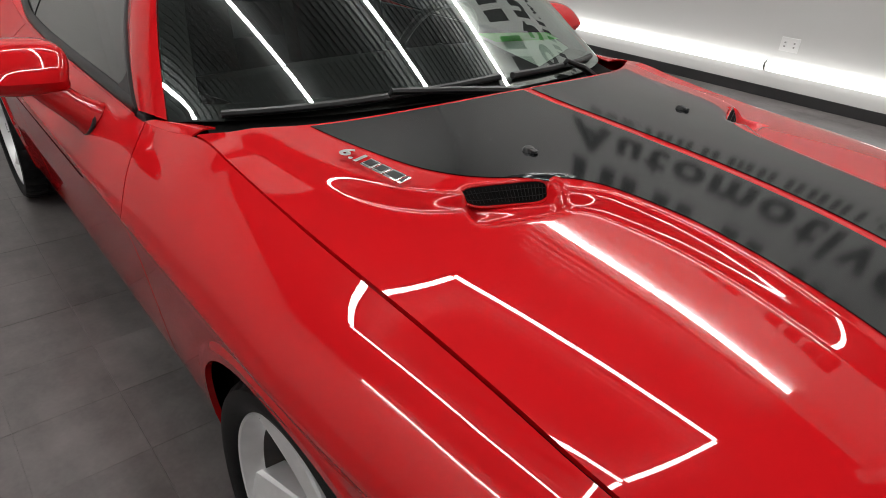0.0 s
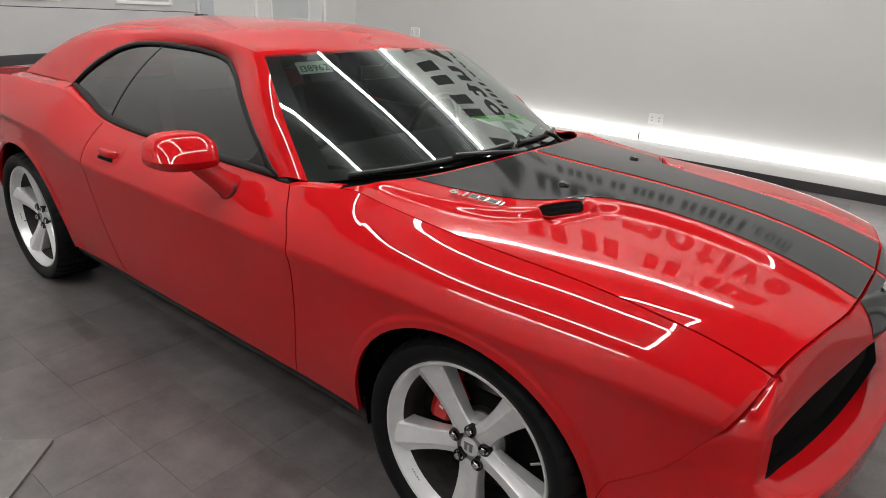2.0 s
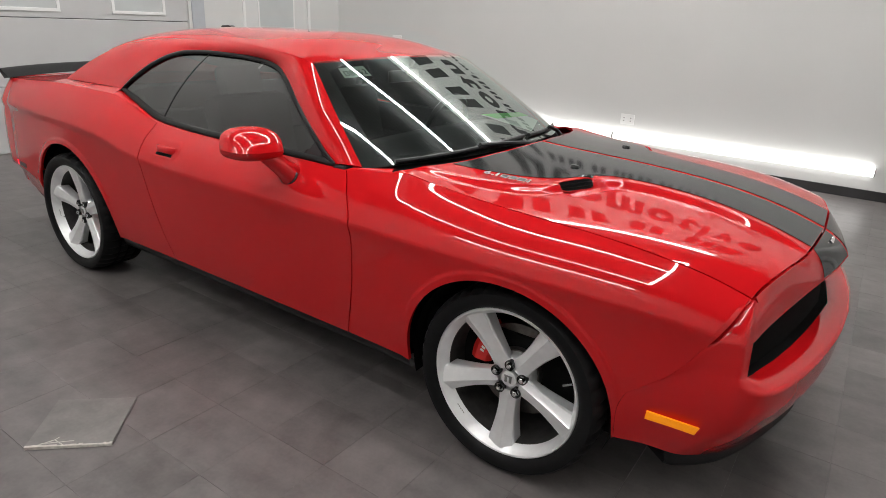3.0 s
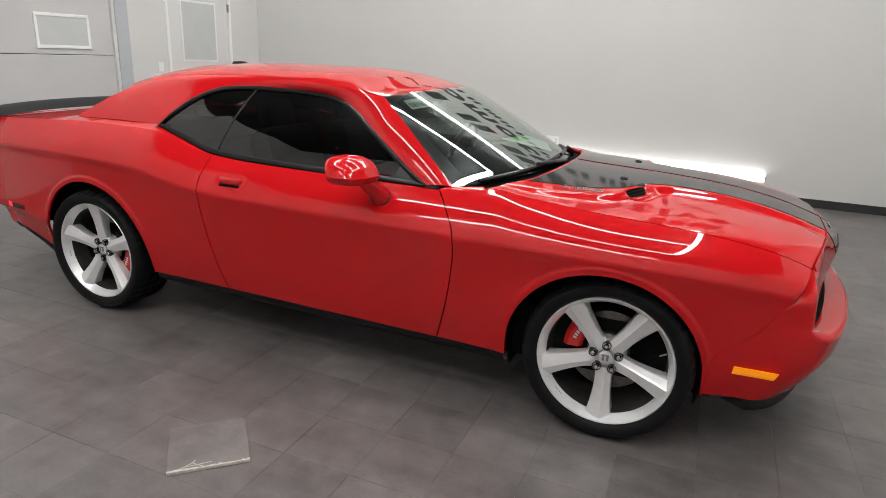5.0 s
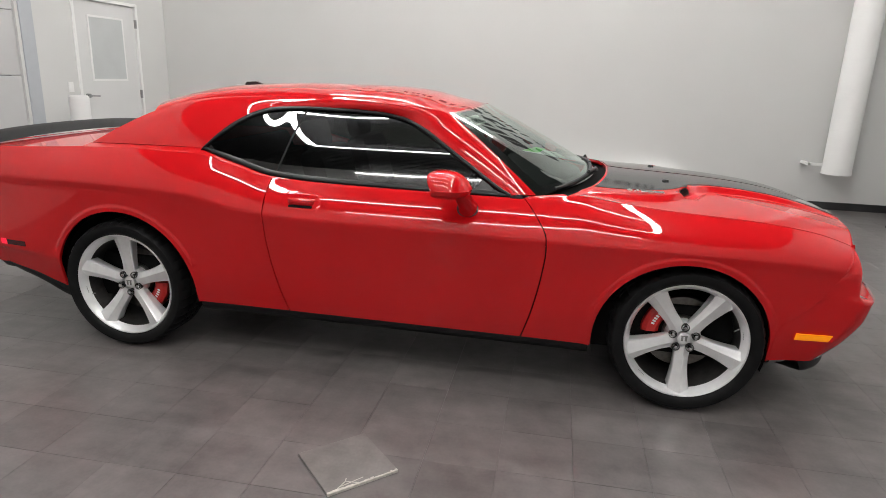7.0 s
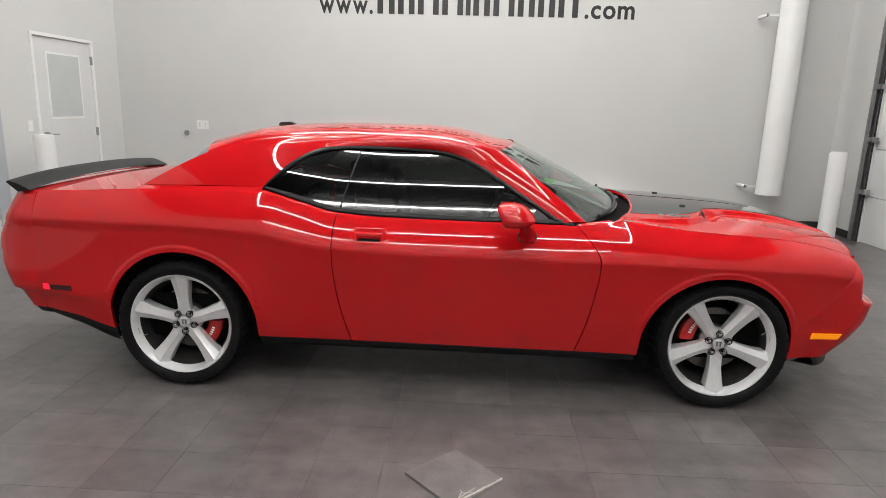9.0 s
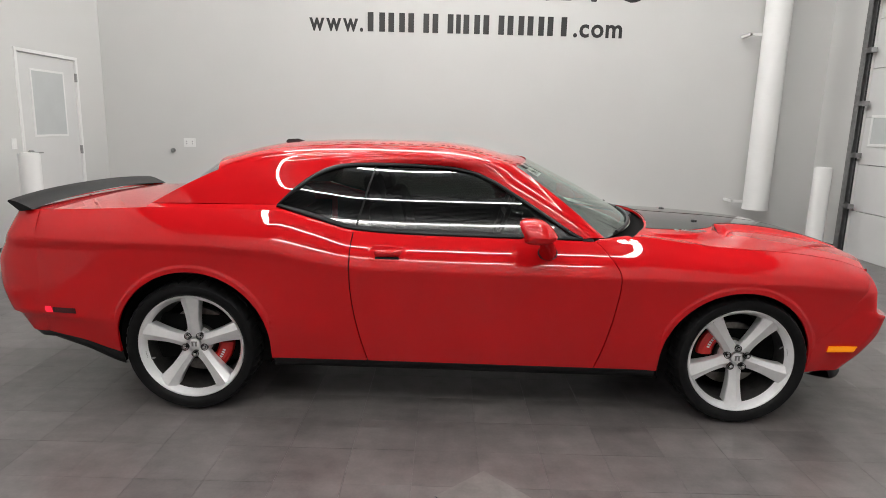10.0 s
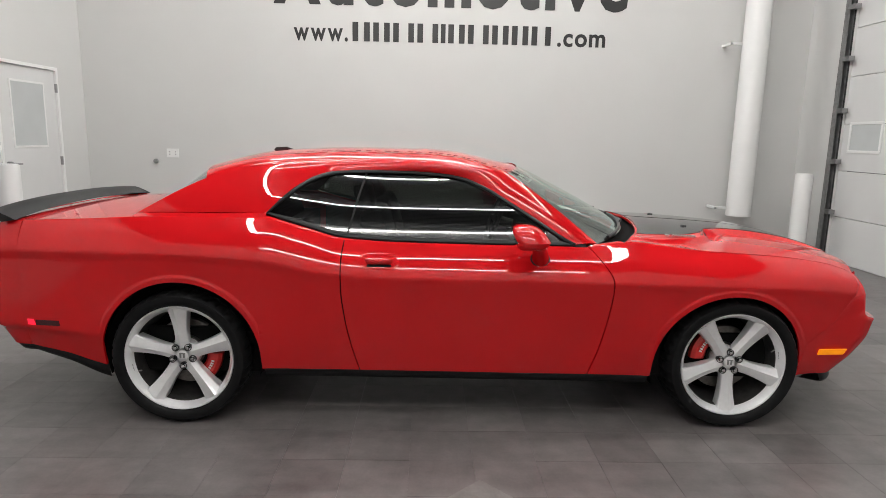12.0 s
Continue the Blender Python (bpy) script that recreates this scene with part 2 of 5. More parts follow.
bm = bmesh.new()
k = 0
y = YS
while y < YN:
    add_box(bm, (XW, y, ZC), (XE, y + 0.10, ZC + 0.085))
    add_box(bm, (XW, y + 0.10, ZC + 0.06), (XE, y + 0.16, ZC + 0.08))
    y += 0.16
add_box(bm, (XW, YS, ZC + 0.08), (XE, YN, ZC + 0.13))
setting(part("ceiling", bm, DECKMAT), "dark ribbed metal deck ceiling", "ceiling")

for n, lo, hi in (("baseboard_north", (XW, YN - 0.012, 0), (XE, YN, 0.10)), ("baseboard_east", (XE - 0.012, 4.34, 0), (XE, YN - 0.012, 0.10)),
                  ("baseboard_west", (XW, 4.50, 0), (XW + 0.012, YN - 0.012, 0.10)), ("baseboard_west_mid", (XW, 2.66, 0), (XW + 0.012, 3.2, 0.10))):
    setting(box(n, lo, hi, BASEMAT, bevel=0.003), "black rubber skirting strip along the wall", "baseboard")


# ---------------------------------------------------------------- lights
def led_tube(x0, y0, z0, x1, y1, z1, label, mat=None, wall=0):
    t = thing("linear_light", label, "lamp", "linear lights of the hall")
    a, b = Vector((x0, y0, z0)), Vector((x1, y1, z1))
    d = (b - a).normalized()
    bm = bmesh.new()
    rod(bm, a + d * 0.012, b - d * 0.012, 0.052 if mat is LED else 0.044, 16)
    smooth(part("diffuser", bm, mat or LEDTOP, t), 60)
    for p, s in ((a, 1), (b, -1)):
        bm = bmesh.new()
        rod(bm, p, p + d * 0.012 * s, 0.05, 12)
        part("end_cap", bm, STEEL, t)
        q = p + d * 0.25 * s
        bm = bmesh.new()
        if wall > 0:
            add_box(bm, (q.x - 0.02, q.y, q.z - 0.02), (q.x + 0.02, YN + 0.002, q.z + 0.02))
        elif wall < 0:
            add_box(bm, (q.x - 0.02, YS - 0.002, q.z - 0.02), (q.x + 0.02, q.y, q.z + 0.02))
        else:
            rod(bm, q, (q.x, q.y, ZC + 0.005), 0.004, 6)
        part("hanger", bm, STEEL, t)
    return t


LX0, LX1, LXM, LZ = -2.38, 2.42, -0.05, 5.75
BARS = (2.4, -0.3, -3.0)
for yy in BARS:
    for x0, x1 in ((LX0, LXM), (LXM, LX1)):
        led_tube(x0, yy, LZ, x1, yy, LZ, "white linear tube light hanging under the ceiling")
for xx in (LX0, LX1):
    for y0, y1 in ((BARS[2] + 0.06, BARS[1] - 0.06), (BARS[1] + 0.06, BARS[0] - 0.06)):
        led_tube(xx, y0, LZ, xx, y1, LZ, "white linear tube light hanging under the ceiling")
for x0, x1 in ((LX0, LXM), (LXM, LX1)):
    led_tube(x0, YS + 0.06, LZ, x1, YS + 0.06, LZ, "long white tube light fixed high along the wall", LEDTOP, -1)
for x0, x1 in ((-3.15, -0.33), (-0.33, 2.43)):
    led_tube(x0, YN - 0.06, 0.30, x1, YN - 0.06, 0.30, "long white tube light fixed low along the wall", LED, 1)
    led_tube(x0, YN - 0.06, LZ, x1, YN - 0.06, LZ, "long white tube light fixed high along the wall", LEDTOP, 1)


# ---------------------------------------------------------------- the car: its lines
FX, RX, HUBZ = 1.473, -1.473, 0.357
car = thing("car", "glossy red two-door coupe with black bonnet stripes parked on tiles", "car")

sill_z = curve((-2.5, 0.42), (-2.1, 0.36), (-1.85, 0.30), (-1.0, 0.295), (0.7, 0.28), (1.9, 0.275), (2.5, 0.28))
sill_y = curve((-2.5, 0.74), (-2.2, 0.82), (-1.4, 0.875), (-0.5, 0.865), (0.7, 0.862), (1.5, 0.885), (1.9, 0.826), (2.1, 0.775))
low_y = curve((-2.5, 0.80), (-2.2, 0.868), (-1.5, 0.922), (-0.8, 0.908), (0.0, 0.904), (0.8, 0.908), (1.45, 0.920), (1.7, 0.903), (1.9, 0.878), (2.1, 0.860), (2.25, 0.852))
crease_z = curve((-2.5, 0.915), (-1.6, 0.925), (-1.05, 0.905), (-0.75, 0.85), (-0.45, 0.825), (0.4, 0.815), (1.2, 0.805), (1.8, 0.79), (2.2, 0.752), (2.3, 0.745))
crease_y = curve((-2.5, 0.80), (-2.2, 0.868), (-1.6, 0.935), (-1.1, 0.953), (-0.6, 0.960), (0.0, 0.960), (0.8, 0.960), (1.4, 0.957), (1.8, 0.930), (2.0, 0.900), (2.2, 0.864), (2.3, 0.846))
top_z = curve((-2.5, 1.05), (-2.0, 1.075), (-1.5, 1.10), (-1.03, 1.095), (-0.82, 1.045), (-0.61, 0.995), (-0.3, 0.98), (0.64, 0.975), (0.78, 0.985), (0.93, 1.000), (1.05, 0.985), (1.2, 0.968), (1.35, 0.9545), (1.5, 0.9455), (1.65, 0.9375), (1.8, 0.925), (1.9, 0.912), (2.0, 0.894), (2.1, 0.865), (2.16, 0.842), (2.3, 0.775))
top_y = curve((-2.5, 0.74), (-2.2, 0.79), (-1.6, 0.82), (-1.03, 0.825), (-0.61, 0.840), (-0.2, 0.842), (0.6, 0.842), (0.75, 0.831), (0.93, 0.799), (1.5, 0.790), (1.9, 0.785), (2.0, 0.776), (2.16, 0.755), (2.3, 0.73))
ARCH = {FX: (1.446, 0.335, 0.408), RX: (-1.462, 0.362, 0.412)}


def side_y(x, z):
    """Half-width of the body at x and height z."""
    zs, zc, zt = sill_z(x), crease_z(x), top_z(x)
    ys, yl, yc, yt = sill_y(x), low_y(x), crease_y(x), top_y(x)
    rise, run = np.maximum(zt - zc, 0.02), np.maximum(yc - yt, 0.02)
    lead = np.clip(0.37 * rise / run, 0.25, 0.9)
    power = 2.0 + 0.5 * np.clip((x - 0.6) / 0.4, 0, 1)
    swell = lambda f: yc - run * (lead * f + (1 - lead) * f**power)
    zk = np.stack([zs, zs + 0.10, 0.5 + 0 * zs, zc - 0.05, zc - 0.004] + [zc + 0.008 + (rise - 0.008) * f for f in (0.0, 0.2, 0.4, 0.6, 0.8, 1.0)], -1)
    yk = np.stack([ys, ys + 0.55 * (yl - ys), yl, yc - 0.010, yc] + [swell(f) - 0.004 * (1 - f) for f in (0.0, 0.2, 0.4, 0.6, 0.8, 1.0)], -1)
    y = hermite(zk, yk, z)
    for cx, cz, r in ARCH.values():
        d = np.hypot(x - cx, z - cz) - r
        s = np.clip((0.040 - d) / 0.018, 0, 1)
        y = y + 0.007 * s * s * (3 - 2 * s)
    return y


def low_edge(x):
    z = sill_z(x)
    for cx, cz, r in ARCH.values():
        inside = np.abs(x - cx) < r
        z = np.where(inside, np.maximum(z, cz + np.sqrt(np.maximum(r * r - (x - cx) ** 2, 0))), z)
    return z


door_front = curve((0.27, 0.695), (0.45, 0.745), (0.63, 0.778), (0.75, 0.79), (0.81, 0.787), (0.93, 0.715), (0.99, 0.655))
door_back = curve((0.27, -0.525), (0.45, -0.575), (0.6, -0.605), (0.75, -0.62), (0.9, -0.62), (1.0, -0.612))
GAP = 0.0030


def side_panel(name, left, right, xs, side, label="", zone=0.24):
    """A panel of the flank between two edges that may lean with height; xs: its columns at mid height."""
    xs = np.array(xs)
    X, Z = [], []
    v = np.linspace(0, 1, 61)
    l0, r0 = float(left(np.array(0.7))), float(right(np.array(0.7)))
    for x0 in xs:
        wl, wr = max(0.0, 1 - (x0 - l0) / 0.24), max(0.0, 1 - (r0 - x0) / zone)
        x = np.full(61, x0)
        for _ in range(8):
            zb, zt = low_edge(x), top_z(x) - 0.001
            zc = crease_z(x)
            z = np.where(np.arange(61) < 38, zb + v / v[37] * (zc - 0.004 - zb), zc + 0.007 + (v - v[38]) / (1 - v[38]) * (zt - zc - 0.007))
            x = x0 + (left(z) - l0) * wl + (right(z) - r0) * wr
        X.append(x)
        Z.append(z)
    X, Z = np.array(X), np.array(Z)
    return sheet(name, np.stack([X, side_y(X, Z), Z], -1), PAINT, car, side, 0.014, label=label)


def arch_columns(x0, x1, cx, r, n=36):
    c = cx + r * np.cos(np.linspace(np.pi, 0, n))
    c = c[(c > x0) & (c < x1)]
    a = np.linspace(x0, c[0] - 0.002, 14) if c[0] - x0 > 0.02 else np.array([x0])
    b = np.linspace(c[-1] + 0.002, x1, 14) if x1 - c[-1] > 0.02 else np.array([x1])
    return np.concatenate([a, c, b])


join_x = curve((0.27, 1.862), (0.40, 1.866), (0.47, 1.885), (0.53, 1.945), (0.60, 2.015), (0.70, 2.080), (0.80, 2.137), (0.86, 2.165), (0.9, 2.19))
tail_x = curve((0.2, -2.28), (0.5, -2.30), (0.9, -2.30), (1.2, -2.28))
for side in (-1, 1):
    jx = lambda z: join_x(z) - 0.0006
    side_panel("fender", lambda z: door_front(z) + GAP, jx, arch_columns(float(door_front(np.array(0.7))) + GAP, float(jx(np.array(0.7))), ARCH[FX][0], ARCH[FX][2]), side, zone=0.222)
    door = side_panel("door", lambda z: door_back(z) + GAP, lambda z: door_front(z) - GAP,
                      np.linspace(float(door_back(np.array(0.7))) + GAP, float(door_front(np.array(0.7))) - GAP, 60), side)
    side_panel("quarter_panel", lambda z: tail_x(z), lambda z: door_back(z) - GAP,
               arch_columns(-2.30, float(door_back(np.array(0.7))) - GAP, ARCH[RX][0], ARCH[RX][2]), side)

# ---- rear bumper: the flank carried round the tail
tail_out = curve((0.38, 2.47), (0.5, 2.58), (0.66, 2.655), (0.76, 2.66), (0.9, 2.585), (1.06, 2.50))
th = np.linspace(0, np.pi / 2, 40)
P = []
for t in th:
    row = []
    for v in np.linspace(0, 1, 30):
        z = 0.42 - 0.03 * math.sin(t) + v * (1.059 - 0.42 + 0.03 * math.sin(t))
        xb = -2.30
        bulge = float(tail_out(z))
        c, s = max(math.cos(t), 0) ** (2 / 4.2), max(math.sin(t), 0) ** (2 / 4.2)
        ys = float(side_y(np.array(max(xb - 0.4 * (bulge - 2.30) * c, -2.48)), np.array(max(z, 0.40))))
        row.append((xb - (bulge - 2.30) * c, ys * s, z))
    P.append(row)
for side in (-1, 1):
    sheet("rear_bumper", P, PAINT, car, side, 0.012)
REAR_FOOT = [row[0] for row in P]

# ---- bonnet
hood_back = curve((0.0, 1.090), (0.2, 1.078), (0.39, 1.048), (0.55, 1.004), (0.70, 0.930), (0.80, 0.868))
hood_front = curve((0.0, 2.268), (0.3, 2.255), (0.55, 2.215), (0.76, 2.160))
edge_line = curve((0.9, 0.797), (1.5, 0.786), (1.9, 0.781), (2.0, 0.773), (2.16, 0.752), (2.3, 0.73))
dome_w = curve((0.9, 0.72), (1.15, 0.68), (1.30, 0.64), (1.40, 0.58), (1.48, 0.475), (1.55, 0.375), (1.62, 0.325), (1.8, 0.305), (2.05, 0.325), (2.27, 0.35))
dome_h = curve((0.9, 0.006), (1.10, 0.014), (1.38, 0.024), (1.56, 0.026), (1.87, 0.024), (2.05, 0.020), (2.27, 0.008))


def hood_z(x, y):
    a = np.abs(y)
    f = np.minimum(a / edge_line(x), 1.05)
    u = (x - 1.75) / 0.4
    base = 0.9295 - 0.033 * u - 0.0184 * u**2 - 0.0098 * u**3
    crown = (0.0509 - 0.0168 * u) * (1 - f**2) - (0.0415 + 0.0242 * u) * (1 - f**4) + (0.0429 + 0.039 * u) * (1 - f**6)
    sag = (top_z(x) - base) * f**6
    s = np.clip((dome_w(x) + 0.030 - a) / 0.060, 0, 1)
    along = (x - 1.472) * 0.386 - (a - 0.438) * 0.922
    out = (x - 1.472) * 0.922 + (a - 0.438) * 0.386
    rise = np.clip((out + 0.026) / 0.022, 0, 1)
    fade = np.clip(1 - (out - 0.004) / 0.085, 0, 1)
    ends = np.clip((0.095 - np.abs(along)) / 0.022, 0, 1)
    base = base - 0.040 * rise * rise * (3 - 2 * rise) * fade * fade * (3 - 2 * fade) * ends * ends * (3 - 2 * ends)
    return base + crown + sag + dome_h(x) * s * s * (3 - 2 * s)


# ---- nose: level lines from the middle round to the fender seam
STATIONS = (0, 0.2, 0.4, 0.6, 0.75, 0.84, 0.88, 0.94, 1.0)
MOUTH_END = 0.845


def level(xs, ys, zs, seam_z):
    """A line round the nose; the last two stations lie on the flank."""
    x1 = float(join_x(seam_z)) + 0.0006
    pts = [(x, y, z) for x, y, z in zip(xs, ys, zs)]
    x, y, z = pts[-1]
    pts[-1] = (x, float(side_y(np.array(x), np.array(z))) - 0.002, z)
    pts.append((x1, float(side_y(np.array(x1), np.array(seam_z))), seam_z))
    fs = [curve(*[(s, p[k]) for s, p in zip(STATIONS, pts)]) for k in range(3)]
    return lambda s: np.array([float(f(s)) for f in fs])


BASE = level((2.345, 2.33, 2.29, 2.235, 2.17, 2.10, 2.05, 1.96), (0, 0.18, 0.36, 0.54, 0.68, 0.765, 0.80, 0.828), (0.272, 0.272, 0.273, 0.274, 0.275, 0.278, 0.28, 0.28), 0.28)
LOWER = level((2.385, 2.374, 2.342, 2.293, 2.238, 2.190, 2.128, 2.0), (0, 0.19, 0.38, 0.57, 0.725, 0.80, 0.832, 0.85), (0.40,) * 8, 0.37)
UPPER = level((2.405, 2.398, 2.376, 2.333, 2.281, 2.236, 2.178, 2.06), (0, 0.20, 0.40, 0.61, 0.765, 0.832, 0.856, 0.866), (0.52, 0.52, 0.52, 0.52, 0.52, 0.52, 0.52, 0.51), 0.45)
RIM = level((2.412, 2.404, 2.380, 2.336, 2.285, 2.238, 2.188, 2.09), (0, 0.20, 0.40, 0.63, 0.795, 0.853, 0.866, 0.87), (0.608, 0.608, 0.607, 0.606, 0.606, 0.608, 0.612, 0.60), 0.535)
SHELF = level((2.34, 2.318, 2.288, 2.248, 2.213, 2.202, 2.188, 2.10), (0, 0.20, 0.41, 0.61, 0.75, 0.815, 0.860, 0.872), (0.615, 0.615, 0.615, 0.615, 0.618, 0.630, 0.640, 0.64), 0.60)
LIP = level((2.362, 2.338, 2.290, 2.243, 2.209, 2.195, 2.183, 2.125), (0, 0.18, 0.375, 0.56, 0.72, 0.803, 0.852, 0.868), (0.810, 0.803, 0.782, 0.758, 0.740, 0.733, 0.742, 0.735), 0.70)
xs, ys = (2.270, 2.262, 2.239, 2.208, 2.176, 2.163, 2.161, 2.159), (0, 0.18, 0.37, 0.55, 0.69, 0.740, 0.745, 0.749)
top_lines = [curve(*[(s, v) for s, v in zip(STATIONS, q)]) for q in (xs + (2.157,), ys + (0.753,))]
P, keep = [], []
n_low, n_rim, n_gap, n_top = 22, 6, 4, 16
STEPS = np.concatenate([np.linspace(0, 0.76, 40), np.linspace(0.768, 0.92, 32), np.linspace(0.93, 1.0, 9)])
for s in STEPS:
    lo = np.array([BASE(s), LOWER(s), UPPER(s), RIM(s)])
    tt = np.array((0, 0.34, 0.70, 1.0))
    row = [np.array([float(hermite(tt, lo[:, k], np.array(v))) for k in range(3)]) for v in np.linspace(0, 1, n_low)]
    sh, lp = SHELF(s), LIP(s)
    for v in np.linspace(0, 1, n_rim + 1)[1:]:
        row.append(row[n_low - 1] + (sh - row[n_low - 1]) * v + np.array((0, 0, 0.004 * math.sin(math.pi * v))))
    for v in np.linspace(0, 1, n_gap + 1)[1:]:
        row.append(sh + (lp - sh) * v)
    xe, ye = (float(f(s)) for f in top_lines)
    xe = max(xe, float(hood_front(ye)) + GAP)
    top = np.array((xe, ye, float(hood_z(np.array(xe), np.array(ye))) - 0.0015))
    mid = lp + np.array(((top[0] - lp[0]) * 0.22, (top[1] - lp[1]) * 0.22, (top[2] - lp[2]) * 0.62))
    for q in np.linspace(0, 1, n_top + 1)[1:]:
        row.append((1 - q) ** 2 * lp + 2 * q * (1 - q) * mid + q * q * top)
    P.append(row)
last = P[-1]
for k, p in enumerate(last):
    z = 0.28 + (0.842 - 0.28) * (p[2] - last[0][2]) / (last[-1][2] - last[0][2])
    x = float(join_x(z)) + 0.0006
    last[k] = np.array((x, float(side_y(np.array(x), np.array(min(z, float(top_z(x)) - 0.001)))), z))
for s0, s1 in zip(STEPS, STEPS[1:]):
    shut = s1 > MOUTH_END
    keep.append([True] * (n_low + n_rim - 1) + [shut] * n_gap + [True] * n_top)
NOSE = np.array(P)
LOW_ROW, HIGH_ROW = n_low + n_rim - 1, n_low + n_rim + n_gap - 1
for side in (-1, 1):
    sheet("front_bumper", NOSE, PAINT, car, side, 0.014, keep=keep, sides="rtb")
# edge of the grille mouth turned inward, and the black hollow behind it
ends = [k for k, s in enumerate(STEPS) if s <= MOUTH_END]
for side in (-1, 1):
    low, high = NOSE[ends, LOW_ROW], NOSE[ends, HIGH_ROW]
    back = np.array([-0.022, 0.0, 0.0])
    sheet("grille_lip", np.stack([high, high + back * 0.4 + np.array((0, 0, -0.004)), high + back + np.array((0, 0, 0.004))], 1), PAINT, car, side, 0, inward=(2.0, 0, 1.0))
    sheet("grille_panel", np.stack([low + back * 1.4 + (high + back * 3.4 + np.array((0, 0, 0.02)) - low - back * 1.4) * v for v in (-0.06, 0.3, 0.6, 1.0)], 1), CAVITY, car, side, 0, inward=(2.0, 0, 0.7), label="black grille set back in the mouth")
    sheet("grille_floor", np.stack([low + np.array((0.002, 0, -0.001)), low + np.array((-0.10, 0, -0.004))], 1), CAVITY, car, side, 0, inward=(2.2, 0, 0.2))
    e = ends[-1]
    cheek = [NOSE[e, k] for k in range(LOW_ROW, HIGH_ROW + 1)]
    sheet("mouth_cheek", np.stack([np.array(cheek), np.array(cheek) + np.array((-0.07, -0.012, 0))], 1), CAVITY, car, side, 0, inward=(2.1, 1.2, 0.7))


def hood_patch(y0, y1, x0, x1, nx, ny, lift=0.0):
    """Grid on the bonnet; y0..x1 are functions of the across fraction or of y."""
    P = []
    for i in range(nx):
        u = i / (nx - 1)
        row = []
        for j in range(ny):
            v = j / (ny - 1)
            y = y0 + (y1 - y0) * v
            xa, xb = x0(y * 1.02 if lift == 0 else y), x1(y * 0.965 if lift == 0 else y)
            x = xa + (xb - xa) * u
            if lift == 0:
                y = y * float(edge_line(np.array(x))) / 0.78
            row.append((x, y, float(hood_z(np.array(x), np.array(y))) + lift))
        P.append(row)
    return P


hb = lambda y: float(hood_back(np.array(abs(y)))) + GAP
hf = lambda y: float(hood_front(np.array(abs(y)))) - GAP
sheet("hood", hood_patch(-0.7788, 0.7788, hb, hf, 170, 221), PAINT, car, 1, 0.014, inward=(1.5, 0, 0), label="red bonnet with raised middle")

# ---- stripes
stripe_edge = curve((0.99, 0.590), (1.15, 0.556), (1.28, 0.524), (1.352, 0.484), (1.395, 0.435), (1.435, 0.362), (1.49, 0.306), (1.56, 0.282), (1.75, 0.262), (2.0, 0.270), (2.25, 0.290))
for side in (-1, 1):
    P = []
    for i in range(90):
        x = 0.99 + (2.245 - 0.99) * i / 89
        outer = float(stripe_edge(x))
        row = []
        for j in range(24):
            y = 0.016 + (outer - 0.016) * j / 23
            x0 = hb(y) + 0.012
            xx = x0 + (hf(y) - 0.001 - x0) * i / 89
            row.append((xx, y, float(hood_z(np.array(xx), np.array(y))) + 0.0025))
        P.append(row)
    sheet("hood_stripe", P, STRIPE, car, side, 0.002, inward=(1.5, 0, 0), label="matt black carbon-look stripe on the bonnet")
    cols = [k for k in range(len(NOSE)) if NOSE[k, -1, 1] < 0.33]
    g = NOSE[cols][:, HIGH_ROW + 1:].copy()
    w = np.linspace(0.016, 0.292, 20)
    P = np.stack([np.stack([np.interp(w, g[:, r, 1], g[:, r, a]) for a in range(3)], 1) for r in range(g.shape[1])])
    P = P + np.array((0.0015, 0, 0.0015))
    sheet("nose_stripe", P, STRIPE, car, side, 0.001, inward=(2.0, 0, 0.5), label="matt black carbon-look stripe on the nose")

# ---- cabin: roof, pillars, glass


def taper(x):
    """How far the cabin's side is drawn in towards the tail."""
    u = np.maximum(-0.5 - x, 0)
    return np.where(u < 0.35, 0.06 * u * u, 0.00735 + 0.042 * (u - 0.35))


def cabin_y(x, z):
    """Half-width of the cabin side at height z."""
    zb = 0.98 + 0.55 * np.where(x < 0, np.maximum(top_z(x) - 0.98, 0), 0)
    h = z - zb
    k = np.clip(h, 0, 0.36)
    return top_y(np.clip(x, -3, 0.62)) - 0.006 - 0.44 * k - 0.35 * k**2 - 1.60 * k**3 - 1.3 * np.maximum(h - 0.36, 0) - 0.44 * np.minimum(h, 0) - taper(x)


win_bot = curve((-1.03, 1.118), (-0.82, 1.062), (-0.61, 1.012), (-0.3, 0.995), (0.63, 0.985))
win_loop = [(-1.03, 1.118), (-0.95, 1.195), (-0.87, 1.259), (-0.79, 1.303), (-0.68, 1.331), (-0.50, 1.340), (-0.30, 1.339), (-0.13, 1.332), (0.0, 1.314), (0.12, 1.270), (0.26, 1.190), (0.40, 1.103), (0.55, 1.010), (0.600, 0.985)]
out_loop = [(-1.72, 1.105), (-1.58, 1.190), (-1.42, 1.275), (-1.25, 1.342), (-1.05, 1.378), (-0.60, 1.394), (-0.25, 1.392), (-0.02, 1.380), (0.14, 1.362), (0.27, 1.325), (0.38, 1.255), (0.50, 1.170), (0.66, 1.065), (0.785, 1.005)]


